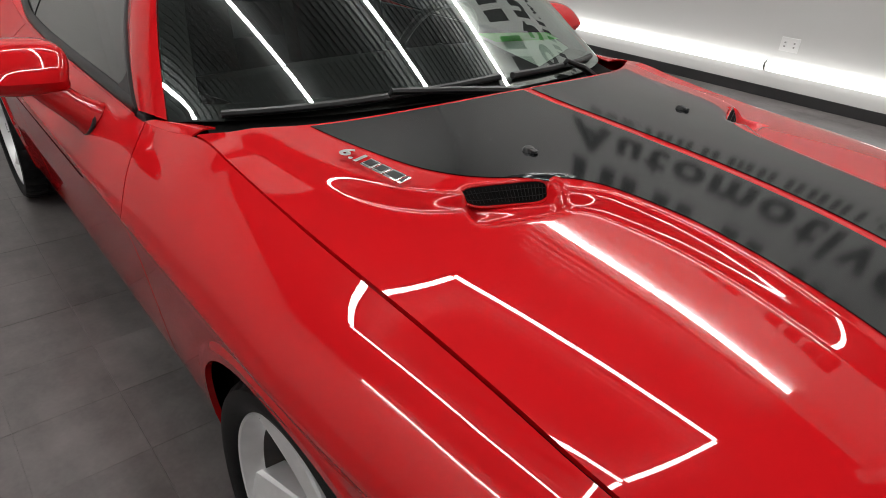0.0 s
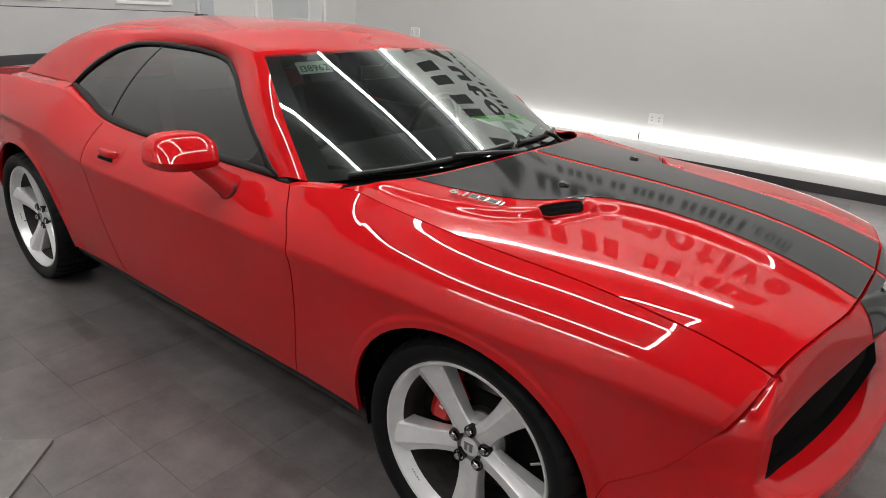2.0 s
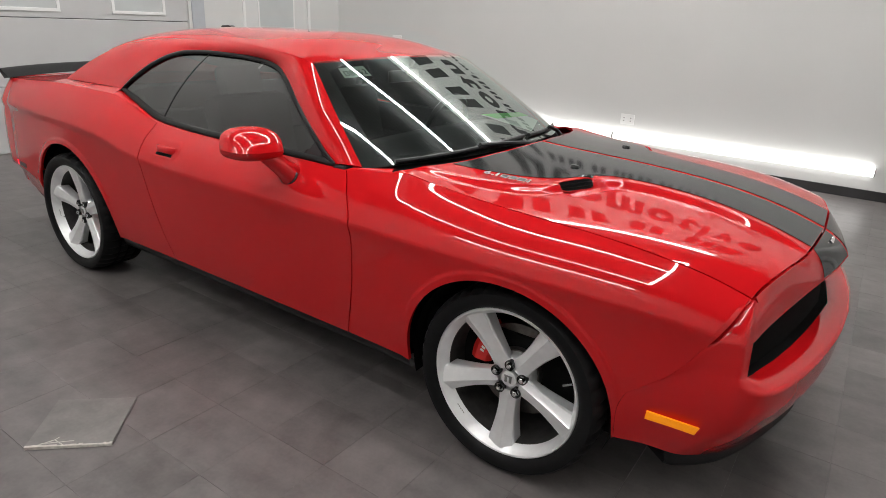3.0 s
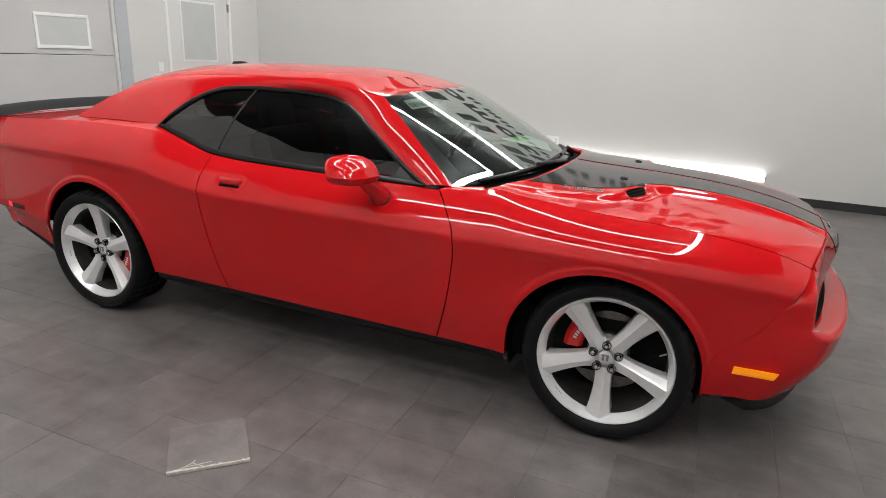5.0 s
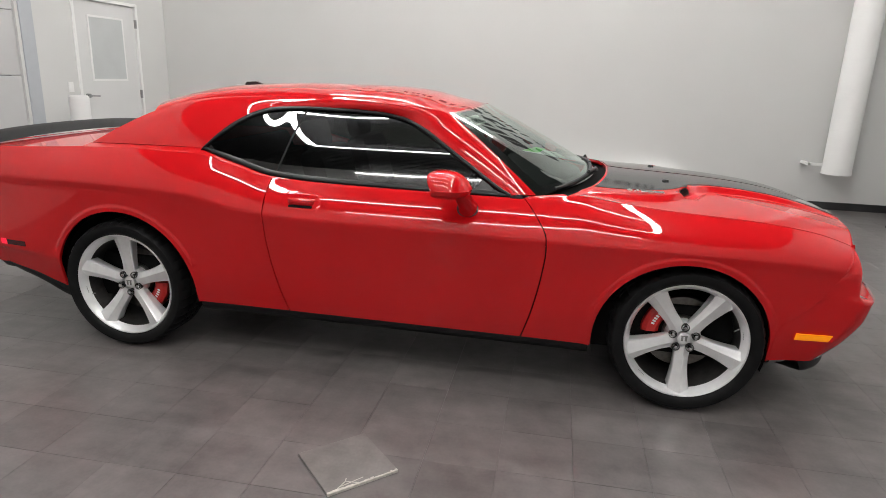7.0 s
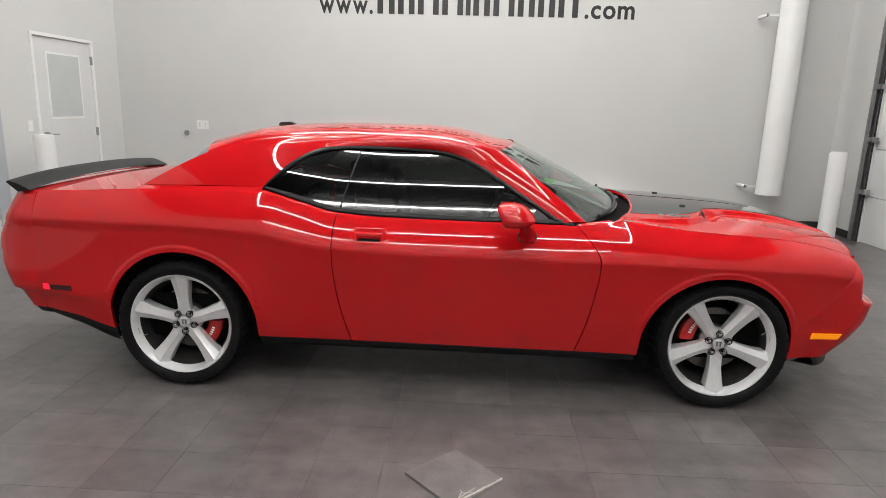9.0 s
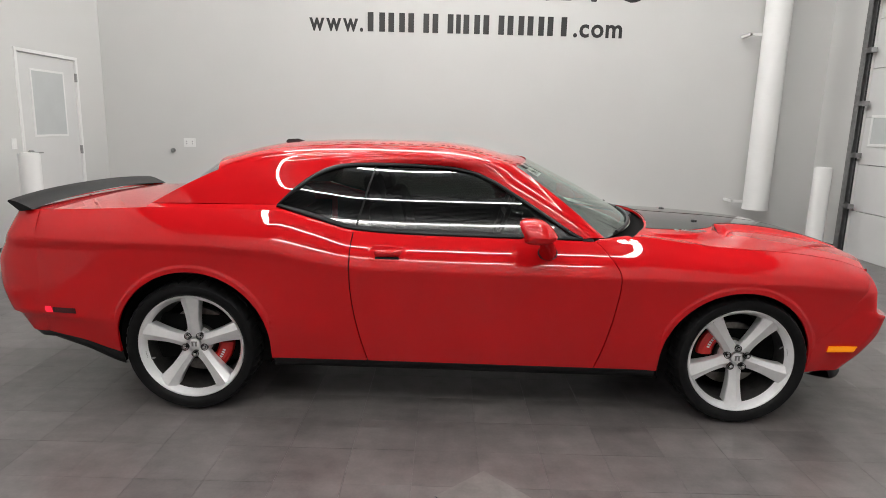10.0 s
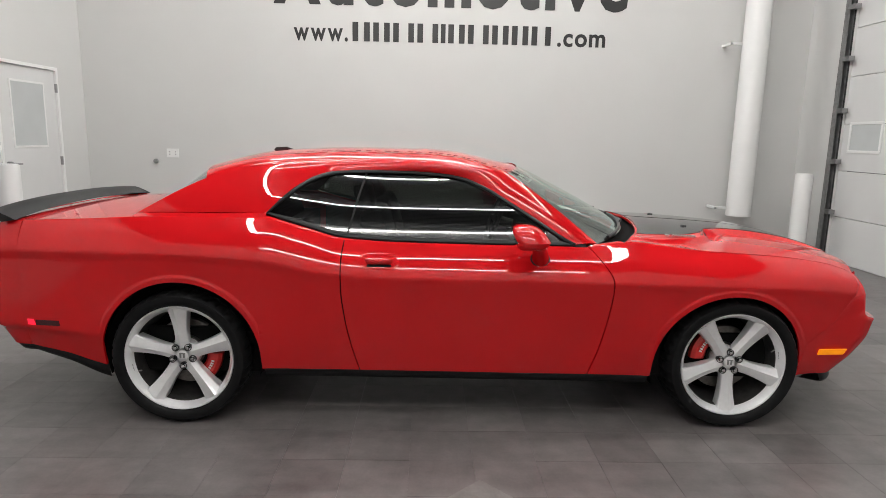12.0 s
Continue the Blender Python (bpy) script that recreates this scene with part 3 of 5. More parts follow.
def densify(loop, n):
    p = np.array(loop)
    s = np.concatenate([[0], np.cumsum(np.linalg.norm(np.diff(p, axis=0), axis=1))])
    q = np.arange(len(p)) / (len(p) - 1)
    t = np.linspace(0, 1, n)
    fx = hermite(np.broadcast_to(q, (n, len(q))), np.broadcast_to(p[:, 0], (n, len(q))), t)
    fz = hermite(np.broadcast_to(q, (n, len(q))), np.broadcast_to(p[:, 1], (n, len(q))), t)
    return np.stack([fx, fz], 1)


WI, WO = densify(win_loop, 90), densify(out_loop, 90)
glass_drop = lambda y, v=1.0: (0.331 - 0.119 * v) * y * y + (0.218 + 0.029 * v) * y**4
CORNER_Y, CORNER_Z, MIDDLE_Z, FOOT_Y = 0.606, 1.347, 1.372, 0.806


def glass_point(w, v):
    """A place on the windscreen: w from -1 to 1 across, v from its foot to the roof."""
    y = w * (FOOT_Y + (CORNER_Y - FOOT_Y) * v + 0.016 * math.sin(math.pi * v))
    bow = 0.0068 * math.sin(math.pi * v)
    fall = 0.0625 + ((MIDDLE_Z - CORNER_Z) / CORNER_Y**2 - 0.0625) * v
    return np.array((1.03 + (0.365 - 1.03) * v - glass_drop(y, v) + bow * 0.55, y, 1.03 + (MIDDLE_Z - 1.03) * v + bow - fall * y * y))


CORNER = glass_point(1, 1)
RIM3 = []
for k, (x, z) in enumerate(WO):
    if z > 1.36 or x < 0:
        k = min(1, max(0, (x + 0.95) / 1.19))
        y = float(cabin_y(np.array(x), np.array(z))) - 0.012
        RIM3.append(np.array((x, y + max(0, 0.606 - y) * k * k * (3 - 2 * k), z)))
flat = len(RIM3)
start = RIM3[-1]
lead = [start + (CORNER - start) * v + np.array((0, 0.004, 0.008)) * math.sin(math.pi * v) for v in np.linspace(0, 1, 9)[1:]]
foot = [glass_point(1, v) for v in np.linspace(1, 0, 90 - flat - 7)[1:]]
RIM3 = np.array(RIM3 + lead + foot)[:90]
ROOF_END = flat + 8


def soften(a, rounds, stop=None):
    """Evens out a run of values, its ends held; past stop nothing moves."""
    a = np.array(a, float)
    stop = len(a) - 1 if stop is None else stop
    for _ in range(rounds):
        a[1:stop] += 0.5 * ((a[:stop - 1] + a[2:stop + 1]) / 2 - a[1:stop])
    return a


RIM3 = soften(RIM3, 30, ROOF_END)
INNER3 = np.array([(x, float(cabin_y(np.array(x), np.array(z))), z) for x, z in WI])
CHORD = RIM3 - INNER3
SPAN = np.linalg.norm(CHORD, axis=1)
ALONG = np.gradient((RIM3 + INNER3) / 2, axis=0)
OUT = np.cross(CHORD, ALONG)
OUT /= np.linalg.norm(OUT, axis=1, keepdims=True)
OUT *= np.sign(OUT[:, 1:2])
OUT = soften(OUT, 60)
ease = np.clip((WI[:, 0] + 0.95) / 0.60, 0, 1)
ease = ease * ease * (3 - 2 * ease)
HALF = (RIM3 + INNER3) / 2
FLAT_RISE = (cabin_y(HALF[:, 0], HALF[:, 2]) - HALF[:, 1]) * OUT[:, 1]
RISE = soften(FLAT_RISE + (0.115 * SPAN - FLAT_RISE) * ease, 60)
for side in (-1, 1):
    P, lining = [], []
    for i in range(90):
        row = [INNER3[i] + CHORD[i] * q + OUT[i] * RISE[i] * 4 * q * (1 - q) for q in np.linspace(0, 1, 16)]
        P.append(row)
        lining.append([p - np.array((0, 0.020, 0.008)) for p in row])
    sheet("pillar_lining", lining, CLOTH, car, side, 0, inward=(0, 3, 1.1))
    sheet("window_pillar", P, PAINT, car, side, 0.012, inward=(0, 0, 1.1))
    # ledge behind the side window
    P = []
    for x in np.linspace(-1.72, -1.03, 30):
        z1 = float(np.interp(x, [-1.72, -1.03], [1.105, 1.118]))
        z0 = float(top_z(np.array(x))) - 0.002
        y0 = float(top_y(np.array(x)))
        y1 = float(cabin_y(np.array(x), np.array(z1)))
        P.append([(x, y0 + (y1 - y0) * v, z0 + (z1 - z0) * v) for v in np.linspace(0, 1, 5)])
    sheet("pillar_foot", P, PAINT, car, side, 0, inward=(-1.4, 0, 0.8))
    # painted ledge under the window, from the shoulder in to the trim
    P = []
    for x in np.linspace(-1.035, 0.60, 60):
        zi = float(win_bot(np.array(x))) - 0.012
        o = np.array((x, float(top_y(np.array(x))), float(top_z(np.array(x))) - 0.0015))
        n = np.array((x, float(cabin_y(np.array(x), np.array(zi))) - 0.004, zi))
        P.append([o + (n - o) * v + np.array((0, 0, 0.003)) * math.sin(math.pi * v) for v in np.linspace(0, 1, 5)])
    sheet("belt_ledge", P, PAINT, car, side, 0, inward=(0, 0, 0.5))
    # side glass and its black trim
    P = []
    for a in WI:
        zb = float(win_bot(np.array(a[0])))
        row = []
        for v in np.linspace(0, 1, 10):
            z = zb + (a[1] - zb) * v
            row.append((a[0], float(cabin_y(np.array(a[0]), np.array(z))) - 0.010, z))
        P.append(row)
    sheet("side_window", P, SIDEGLASS, car, side, 0, inward=(0, 0, 1.1), label="dark tinted side glass")
    mid = np.mean(WI, axis=0)
    loop = [tuple(p) for p in WI] + [(x, float(win_bot(np.array(x)))) for x in np.linspace(0.60, -1.02, 60)]
    L = np.array(loop)
    tang = np.roll(L, -1, 0) - np.roll(L, 1, 0)
    nrm = np.stack([-tang[:, 1], tang[:, 0]], 1)
    nrm /= np.maximum(np.linalg.norm(nrm, axis=1, keepdims=True), 1e-9)
    P = []
    for k in list(range(len(L))) + [0]:
        row = []
        thin = 0.4 + 0.6 * min(1, math.hypot(*(L[k] - WI[0])) / 0.14)
        for off, out in ((-0.010, -0.006), (-0.008, 0.003), (0.000, 0.005), (0.012, 0.002), (0.015, -0.008)):
            x, z = L[k] - nrm[k] * off * thin
            row.append((x, float(cabin_y(np.array(x), np.array(z))) + out, z))
        P.append(row)
    sheet("window_trim", P, SEAL, car, side, 0, inward=(0, 0, 1.1), label="black rubber window surround")
    # upright division between door and quarter glass
    P = []
    for z in np.linspace(1.01, 1.335, 16):
        x = -0.605 + 0.085 * (z - 1.0) / 0.335
        y = float(cabin_y(np.array(x), np.array(z)))
        P.append([(x - 0.006, y - 0.012, z), (x - 0.005, y - 0.008, z), (x + 0.005, y - 0.008, z), (x + 0.006, y - 0.012, z)])
    sheet("window_divider", P, SEAL, car, side, 0, inward=(0, 0, 1.1))

# roof skin between the two outer edges, windscreen edge to rear glass
top_edge = RIM3[[k for k in range(ROOF_END) if RIM3[k, 0] > -1.40 and RIM3[k, 2] > 1.27]]
top_edge = top_edge[np.argsort(top_edge[:, 0])]
crown_z = curve((-1.75, 1.235), (-1.40, 1.365), (-1.1, 1.432), (-0.6, 1.458), (-0.2, 1.457), (0.1, 1.428), (0.36, 1.374))
P = []
for u in np.linspace(0, 1, 60):
    xe = top_edge[0, 0] + (top_edge[-1, 0] - top_edge[0, 0]) * u
    ye, ze = (float(np.interp(xe, top_edge[:, 0], top_edge[:, k])) for k in (1, 2))
    row = []
    for w in np.linspace(-1, 1, 49):
        b = math.sin(abs(w) * math.pi / 2)
        x = xe + u**4 * (glass_drop(ye) - glass_drop(ye * b)) - 0.06 * (1 - u) ** 3 * (1 - b**3)
        zc = float(crown_z(np.array(x)))
        zm = ze + (zc - ze) * max(0, 1 - b**2.6) ** 0.75
        zg = ze + (MIDDLE_Z - CORNER_Z) * (1 - b * b)
        k = np.clip((u - 0.82) / 0.18, 0, 1)
        row.append((x, ye * b * (1 if w > 0 else -1), zm + (zg - zm) * k * k * (3 - 2 * k)))
    P.append(row)
roof = sheet("roof", P, PAINT, car, 1, 0.0, inward=(-0.5, 0, 1.0))
ROOF_FRONT, ROOF_BACK = np.array(P[-1]), np.array(P[0])

# windscreen: one sweep from the cowl to the roof's front edge
W = np.array([[glass_point(w, v) for v in np.linspace(0, 1, 26)] for w in np.linspace(-1, 1, 49)])
sheet("windscreen", W, FRONTGLASS, car, 1, 0, inward=(0.2, 0, 0.8), label="clear windscreen with black border")
# black border inside the glass
inner = W - np.array((0.006, 0, 0.006))
for rows, cols in ((slice(0, 49), slice(0, 3)), (slice(0, 49), slice(25, 26)), (slice(0, 3), slice(2, 26)), (slice(46, 49), slice(2, 26))):
    g = inner[rows, cols]
    if g.shape[1] > 1:
        sheet("glass_border", g, BLACK, car, 1, 0, inward=(0.2, 0, 0.8))
# red shelf between fender, pillar foot and bonnet corner
for side in (-1, 1):
    P = []
    for u in np.linspace(0, 1, 16):
        x = 0.662 + (0.872 - 0.662) * u
        o = np.array((x, float(top_y(x)), float(top_z(x)) - 0.001))
        n = glass_point(1 - 0.085 * u, 0) + np.array((0.004 + 0.045 * u * u, 0, -0.004))
        P.append([tuple(o + (n - o) * v + np.array((0, 0, 0.006)) * math.sin(math.pi * v)) for v in np.linspace(0, 1, 6)])
    sheet("fender_shelf", P, PAINT, car, side, 0.004, inward=(0.8, 0, 0.5))

# rear glass, deck and spoiler
P = []
for k, w in enumerate(np.linspace(-1, 1, 49)):
    t = ROOF_BACK[k]
    low = np.array((-1.82 + 0.12 * abs(w), 0.60 * w, 1.100))
    P.append([tuple(low + (t - np.array((0, 0, 0.004)) - low) * v + np.array((0.0, 0, 0.012 - 0.034 * abs(w) ** 3)) * math.sin(math.pi * v)) for v in np.linspace(0, 1, 14)])
sheet("rear_window", P, SIDEGLASS, car, 1, 0, inward=(-1.2, 0, 0.8))
P = []
for u in np.linspace(0, 1, 40):
    x = -2.43 + (2.43 - 1.70) * u
    ye = (float(top_y(np.array(x))) - 0.002) * (1 - 6.0 * max(0, -2.32 - x) ** 2)
    P.append([(x, ye * w, float(top_z(np.array(x))) + 0.028 * (1 - w * w) * (0.3 + 0.7 * min(1, (x + 2.5) / 0.3)) - 0.0) for w in np.linspace(-1, 1, 25)])
sheet("boot_lid", P, PAINT, car, 1, 0.012, inward=(-2, 0, 0.5))
P = []
for w in np.linspace(-1, 1, 41):
    y = 0.80 * w
    sweep = 0.05 * abs(w) ** 2.2
    prof = ((-2.350, 1.092), (-2.38, 1.108), (-2.43, 1.130), (-2.465, 1.140), (-2.478, 1.139), (-2.481, 1.131), (-2.45, 1.105), (-2.42, 1.08))
    drop = 0.030 * abs(w) ** 2.5
    P.append([(x + sweep * 0.55, y, z - drop) for x, z in prof])
sheet("spoiler", P, SATIN, car, 1, 0.0, inward=(-2.3, 0, 1.13), label="black boot spoiler")
for side in (-1, 1):
    bm = bmesh.new()
    bmesh.ops.contextual_create(bm, geom=[bm.verts.new(p) for p in P[0 if side < 0 else -1]])
    part("spoiler_end", bm, SATIN, car)

# ---- dark core, sills, arches
for lo, hi in (((-1.90, -0.78, 0.24), (1.90, 0.78, 0.50)), ((-1.02, -0.84, 0.30), (1.02, 0.84, 0.80)), ((-2.2, -0.70, 0.40), (-1.92, 0.70, 0.80)), ((-1.96, -0.81, 0.31), (-1.886, 0.81, 0.60)),
               ((1.9, -0.66, 0.30), (2.10, 0.66, 0.80)), ((1.0, -0.70, 0.60), (2.1, 0.70, 0.83)), ((-2.3, -0.70, 0.45), (-1.0, 0.70, 0.98))):
    box("underbody_panel", lo, hi, CAVITY, car, 0.01)
for side in (-1, 1):
    P = [[(x, float(sill_y(np.array(x))) + o, float(sill_z(np.array(x))) + dz) for o, dz in ((-0.03, 0.02), (-0.004, 0.008), (-0.006, -0.020), (-0.022, -0.048), (-0.09, -0.060))] for x in np.linspace(-1.04, 1.03, 30)]
    sheet("side_skirt", P, SEAL, car, side, 0, inward=(0, 0, 0.3), label="black plastic sill strip")
    for cx, cz, r in ARCH.values():
        P = [[(cx + (r - 0.002) * math.cos(a), y, cz + (r - 0.002) * math.sin(a)) for y in (0.52, 0.70, 0.855)] for a in np.linspace(-0.28, math.pi + 0.28, 40)]
        sheet("wheel_arch_liner", P, CAVITY, car, side, 0, inward=(cx, 0.7, 3.0))
    for cx, _, _ in ARCH.values():
        box("arch_wall", (cx - 0.42, side * 0.52 - 0.01, 0.25), (cx + 0.42, side * 0.52 + 0.01, 0.80), CAVITY, car)
# chin and rear valance
foot = NOSE[:66, 0]
chin = [foot + np.array(o) for o in ((-0.03, -0.02, 0.014), (-0.022, -0.012, -0.004), (-0.008, -0.004, -0.040), (-0.012, -0.006, -0.052), (-0.10, -0.08, -0.055))]
for side in (-1, 1):
    sheet("chin_spoiler", np.stack(chin, 1), SATIN, car, side, 0, inward=(2.0, 0, 0.5), label="black plastic chin spoiler")
round_tail = []
for (x, y, z), t in zip(REAR_FOOT, th):
    s = math.sin(t)
    round_tail.append([(x + 0.015, y - 0.015 * s, z + 0.006), (x + 0.004, y - 0.004 * s, z - 0.001), (x + 0.025, y - 0.022 * s, z - 0.030 - 0.008 * s), (x + 0.06, y - 0.06 * s, z - 0.036 - 0.010 * s)])
side_run = [[(x, float(sill_y(x)) - dy, float(sill_z(x)) + dz) for dz, dy in ((0.008, 0.02), (0.001, 0.005), (-0.036 - 0.040 * (x + 2.28) / 0.4, 0.024), (-0.045 - 0.040 * (x + 2.28) / 0.4, 0.06))] for x in np.linspace(-2.28, -1.87, 12)]
for side in (-1, 1):
    sheet("rear_valance", round_tail + side_run, SATIN, car, side, 0, inward=(-2.0, 0, 0.5), label="black lower rear valance")


# ---- wheels
def wheel(x, side, spoke0):
    """spoke0: the way of one spoke, degrees anticlockwise from forward as seen from outside on the right."""
    def put(bm):
        for v in bm.verts:
            v.co.y = side * v.co.y
        bmesh.ops.recalc_face_normals(bm, faces=bm.faces)

    m = Matrix.Translation((x, 0, HUBZ))
    bm = bmesh.new()
    lathe(bm, [(0.252, 0.868), (0.256, 0.876), (0.262, 0.889), (0.270, 0.902), (0.275, 0.911), (0.281, 0.913), (0.285, 0.908), (0.284, 0.895), (0.272, 0.885), (0.268, 0.868)], 96)
    lathe(bm, [(0.0005, 0.845), (0.075, 0.848), (0.082, 0.838), (0.082, 0.80)], 40)
    put(bm)
    rim = smooth(part("wheel", bm, ALLOY, car, "silver five-spoke alloy wheel"), 40)
    rim.matrix_local = m
    bm = bmesh.new()
    lathe(bm, [(0.232, 0.66), (0.234, 0.74), (0.246, 0.80), (0.2525, 0.8685), (0.266, 0.869)], 64)
    put(bm)
    smooth(part("rim_barrel", bm, BARREL, rim, "dark inside of the rim"), 40)
    for k in range(5):
        a = radians(spoke0 + 72 * k)
        ca, sa = math.cos(a), math.sin(a)
        bm = bmesh.new()
        rows = []
        for i in range(15):
            u = i / 14
            r = 0.045 + u * (0.268 - 0.045)
            half = 0.0265 + 0.011 * u + 0.018 * u * u + 0.014 * (1 - u) ** 4
            face = 0.864 + 0.036 * u**1.5
            prof = ((-1.0, -0.075), (-1.0, -0.020), (-0.90, -0.010), (-0.42, -0.004), (0.14, 0.003), (0.20, 0.0035), (0.27, 0.000), (0.50, -0.007), (0.92, -0.016), (1.0, -0.026), (1.0, -0.075))
            rows.append([bm.verts.new((r * ca - q * half * sa, face + o * (0.5 + 0.5 * u), r * sa + q * half * ca)) for q, o in prof])
        for A2, B2 in zip(rows, rows[1:]):
            for j in range(len(A2) - 1):
                bm.faces.new((A2[j], A2[j + 1], B2[j + 1], B2[j]))
        put(bm)
        smooth(part("spoke", bm, ALLOY, rim), 14)
    bm = bmesh.new()
    prof = [(0.272, 0.885), (0.286, 0.912), (0.298, 0.922), (0.320, 0.929), (0.337, 0.926), (0.347, 0.913), (0.354, 0.892)]
    for j in range(4):
        o = 0.878 - 0.052 * j
        prof += [(0.3565, o), (0.357, o - 0.040), (0.349, o - 0.042), (0.349, o - 0.050)]
    prof += [(0.354, 0.69), (0.340, 0.67), (0.27, 0.68)]
    lathe(bm, prof, 160)
    for v in bm.verts:
        r = math.hypot(v.co.x, v.co.z)
        k = int(round((math.atan2(v.co.z, v.co.x) / (2 * math.pi)) * 160)) % 4
        if r > 0.346 and v.co.y > 0.70 and k == 0:
            v.co.x *= (r - 0.006) / r
            v.co.z *= (r - 0.006) / r
    put(bm)
    smooth(part("tyre", bm, RUBBER, rim), 30)
    bm = bmesh.new()
    lathe(bm, [(0.0005, 0.868), (0.020, 0.868), (0.030, 0.864), (0.032, 0.845)], 32)
    put(bm)
    smooth(part("centre_cap", bm, ALLOY, rim, "silver hub cap with a small emblem shape"), 40)
    bm = bmesh.new()
    for sx in (-1, 1):
        add_box(bm, (sx * 0.009 - 0.005, 0.868, -0.012), (sx * 0.009 + 0.005, 0.8705, 0.012), 0.001)
    add_box(bm, (-0.016, 0.868, 0.010), (0.016, 0.8705, 0.016), 0.001)
    put(bm)
    part("cap_emblem", bm, STEEL, rim)
    for k in range(5):
        a = radians(spoke0 + 36 + 72 * k)
        bm = bmesh.new()
        lathe(bm, [(0.019, 0.850), (0.019, 0.8695), (0.0165, 0.8695), (0.0165, 0.840)], 20)
        for v in bm.verts:
            v.co.x += 0.0555 * math.cos(a)
            v.co.z += 0.0555 * math.sin(a)
        put(bm)
        part("lug_pocket", bm, BLACK, rim)
        bm = bmesh.new()
        lathe(bm, [(0.0175, 0.800), (0.0175, 0.848), (0.015, 0.852), (0.0125, 0.852)], 20)
        lathe(bm, [(0.0105, 0.83), (0.0115, 0.872), (0.009, 0.878), (0.0005, 0.879)], 6)
        for v in bm.verts:
            v.co.x += 0.0555 * math.cos(a)
            v.co.z += 0.0555 * math.sin(a)
        put(bm)
        smooth(part("lug_nut", bm, CHROME, rim), 30)
    bm = bmesh.new()
    a = radians(spoke0 + 36 + 72)
    rod(bm, (0.25 * math.cos(a), 0.872, 0.25 * math.sin(a)), (0.222 * math.cos(a), 0.886, 0.222 * math.sin(a)), 0.0035, 8)
    put(bm)
    part("valve_stem", bm, STEEL, rim)
    for a0, da, r0, r1 in ((spoke0 + 97, 9, 0.2570, 0.2605), (spoke0 - 48, 10, 0.2570, 0.2605)):
        bm = bmesh.new()
        for k in range(5):
            q0, q1 = radians(a0 + da * k / 5), radians(a0 + da * (k + 0.7) / 5)
            vs = [bm.verts.new((r * math.cos(q), 0.8765 + (r - 0.257) * 3.0, r * math.sin(q))) for r, q in ((r0, q0), (r1, q0), (r1, q1), (r0, q1))]
            bm.faces.new(vs)
        put(bm)
        part("mark_bar", bm, STEEL, rim)
    # brake
    bm = bmesh.new()
    lathe(bm, [(0.06, 0.80), (0.088, 0.80), (0.092, 0.775), (0.178, 0.775), (0.180, 0.770), (0.180, 0.748), (0.09, 0.748)], 64)
    put(bm)
    disc = smooth(part("brake_disc", bm, IRON, car), 35)
    disc.matrix_local = m
    bm = bmesh.new()
    lathe(bm, [(0.02, 0.60), (0.24, 0.60), (0.262, 0.66), (0.262, 0.71)], 48)
    put(bm)
    hub = part("wheel_hub", bm, CAVITY, car)
    hub.matrix_local = m
    c0 = radians(152 if x > 0 else -28)
    bm = bmesh.new()
    rows = []
    for i in range(13):
        a = c0 + radians(-27 + 54 * i / 12)
        prof = ((0.108, 0.755), (0.112, 0.800), (0.128, 0.816), (0.172, 0.818), (0.192, 0.806), (0.197, 0.755))
        rows.append([bm.verts.new((r * math.cos(a), o, r * math.sin(a))) for r, o in prof])
    for A2, B2 in zip(rows, rows[1:]):
        for j in range(5):
            bm.faces.new((A2[j], A2[j + 1], B2[j + 1], B2[j]))
    bm.faces.new(rows[0])
    bm.faces.new(rows[-1])
    put(bm)
    cal = smooth(part("brake_caliper", bm, CALIPER, car, "red painted brake caliper"), 30)
    cal.matrix_local = m
    bm = bmesh.new()
    for k in range(5):
        q0, q1 = c0 + radians(-13 + 5.4 * k), c0 + radians(-13 + 5.4 * k + 3.6)
        bm.faces.new([bm.verts.new((r * math.cos(q), 0.8188, r * math.sin(q))) for r, q in ((0.142, q0), (0.158, q0), (0.158, q1), (0.142, q1))])
    put(bm)
    part("caliper_mark", bm, TRIMMAT, cal)


for side in (-1, 1):
    wheel(FX, side, -90)
    wheel(RX, side, 92)


# ---------------------------------------------------------------- the car: fittings
def glyphs(text, size, bold=0.0, depth=0.0):
    """One mesh for each character, with its place along the line, in the built-in font."""
    out, x = [], 0.0
    for ch in text:
        if ch == " ":
            x += 0.35 * size
            continue
        cu = bpy.data.curves.new("letter", "FONT")
        cu.body, cu.size, cu.offset, cu.extrude, cu.resolution_u = ch, size, bold, depth / 2, 3
        ob = new("letter", cu)
        bpy.context.view_layer.update()
        me = bpy.data.meshes.new_from_object(ob.evaluated_get(bpy.context.evaluated_depsgraph_get()))
        bpy.data.objects.remove(ob)
        co = np.array([v.co for v in me.vertices])
        lo, hi = co.min(0), co.max(0)
        out.append((me, x - lo[0], hi[0] - lo[0]))
        x += hi[0] - lo[0] + 0.09 * size
    return out, x - 0.09 * size


def lettering(text, width, size, mat, parent, place, bold=0.0, depth=0.004):
    """Puts a line of letters of a given width on a surface; place is its left end's pose."""
    made, total = glyphs(text, size, bold, depth)
    k = width / total
    for me, x, _ in made:
        me.transform(Matrix.Diagonal((k, 1, 1, 1)))
        me.materials.append(mat)
        ob = new("letter", me)
        ob.parent = parent
        ob.matrix_local = place @ Matrix.Translation((x * k, 0, 0))


def hood_point(x, y, up=0.0):
    return Vector((x, y, float(hood_z(np.array(x), np.array(y))) + up))


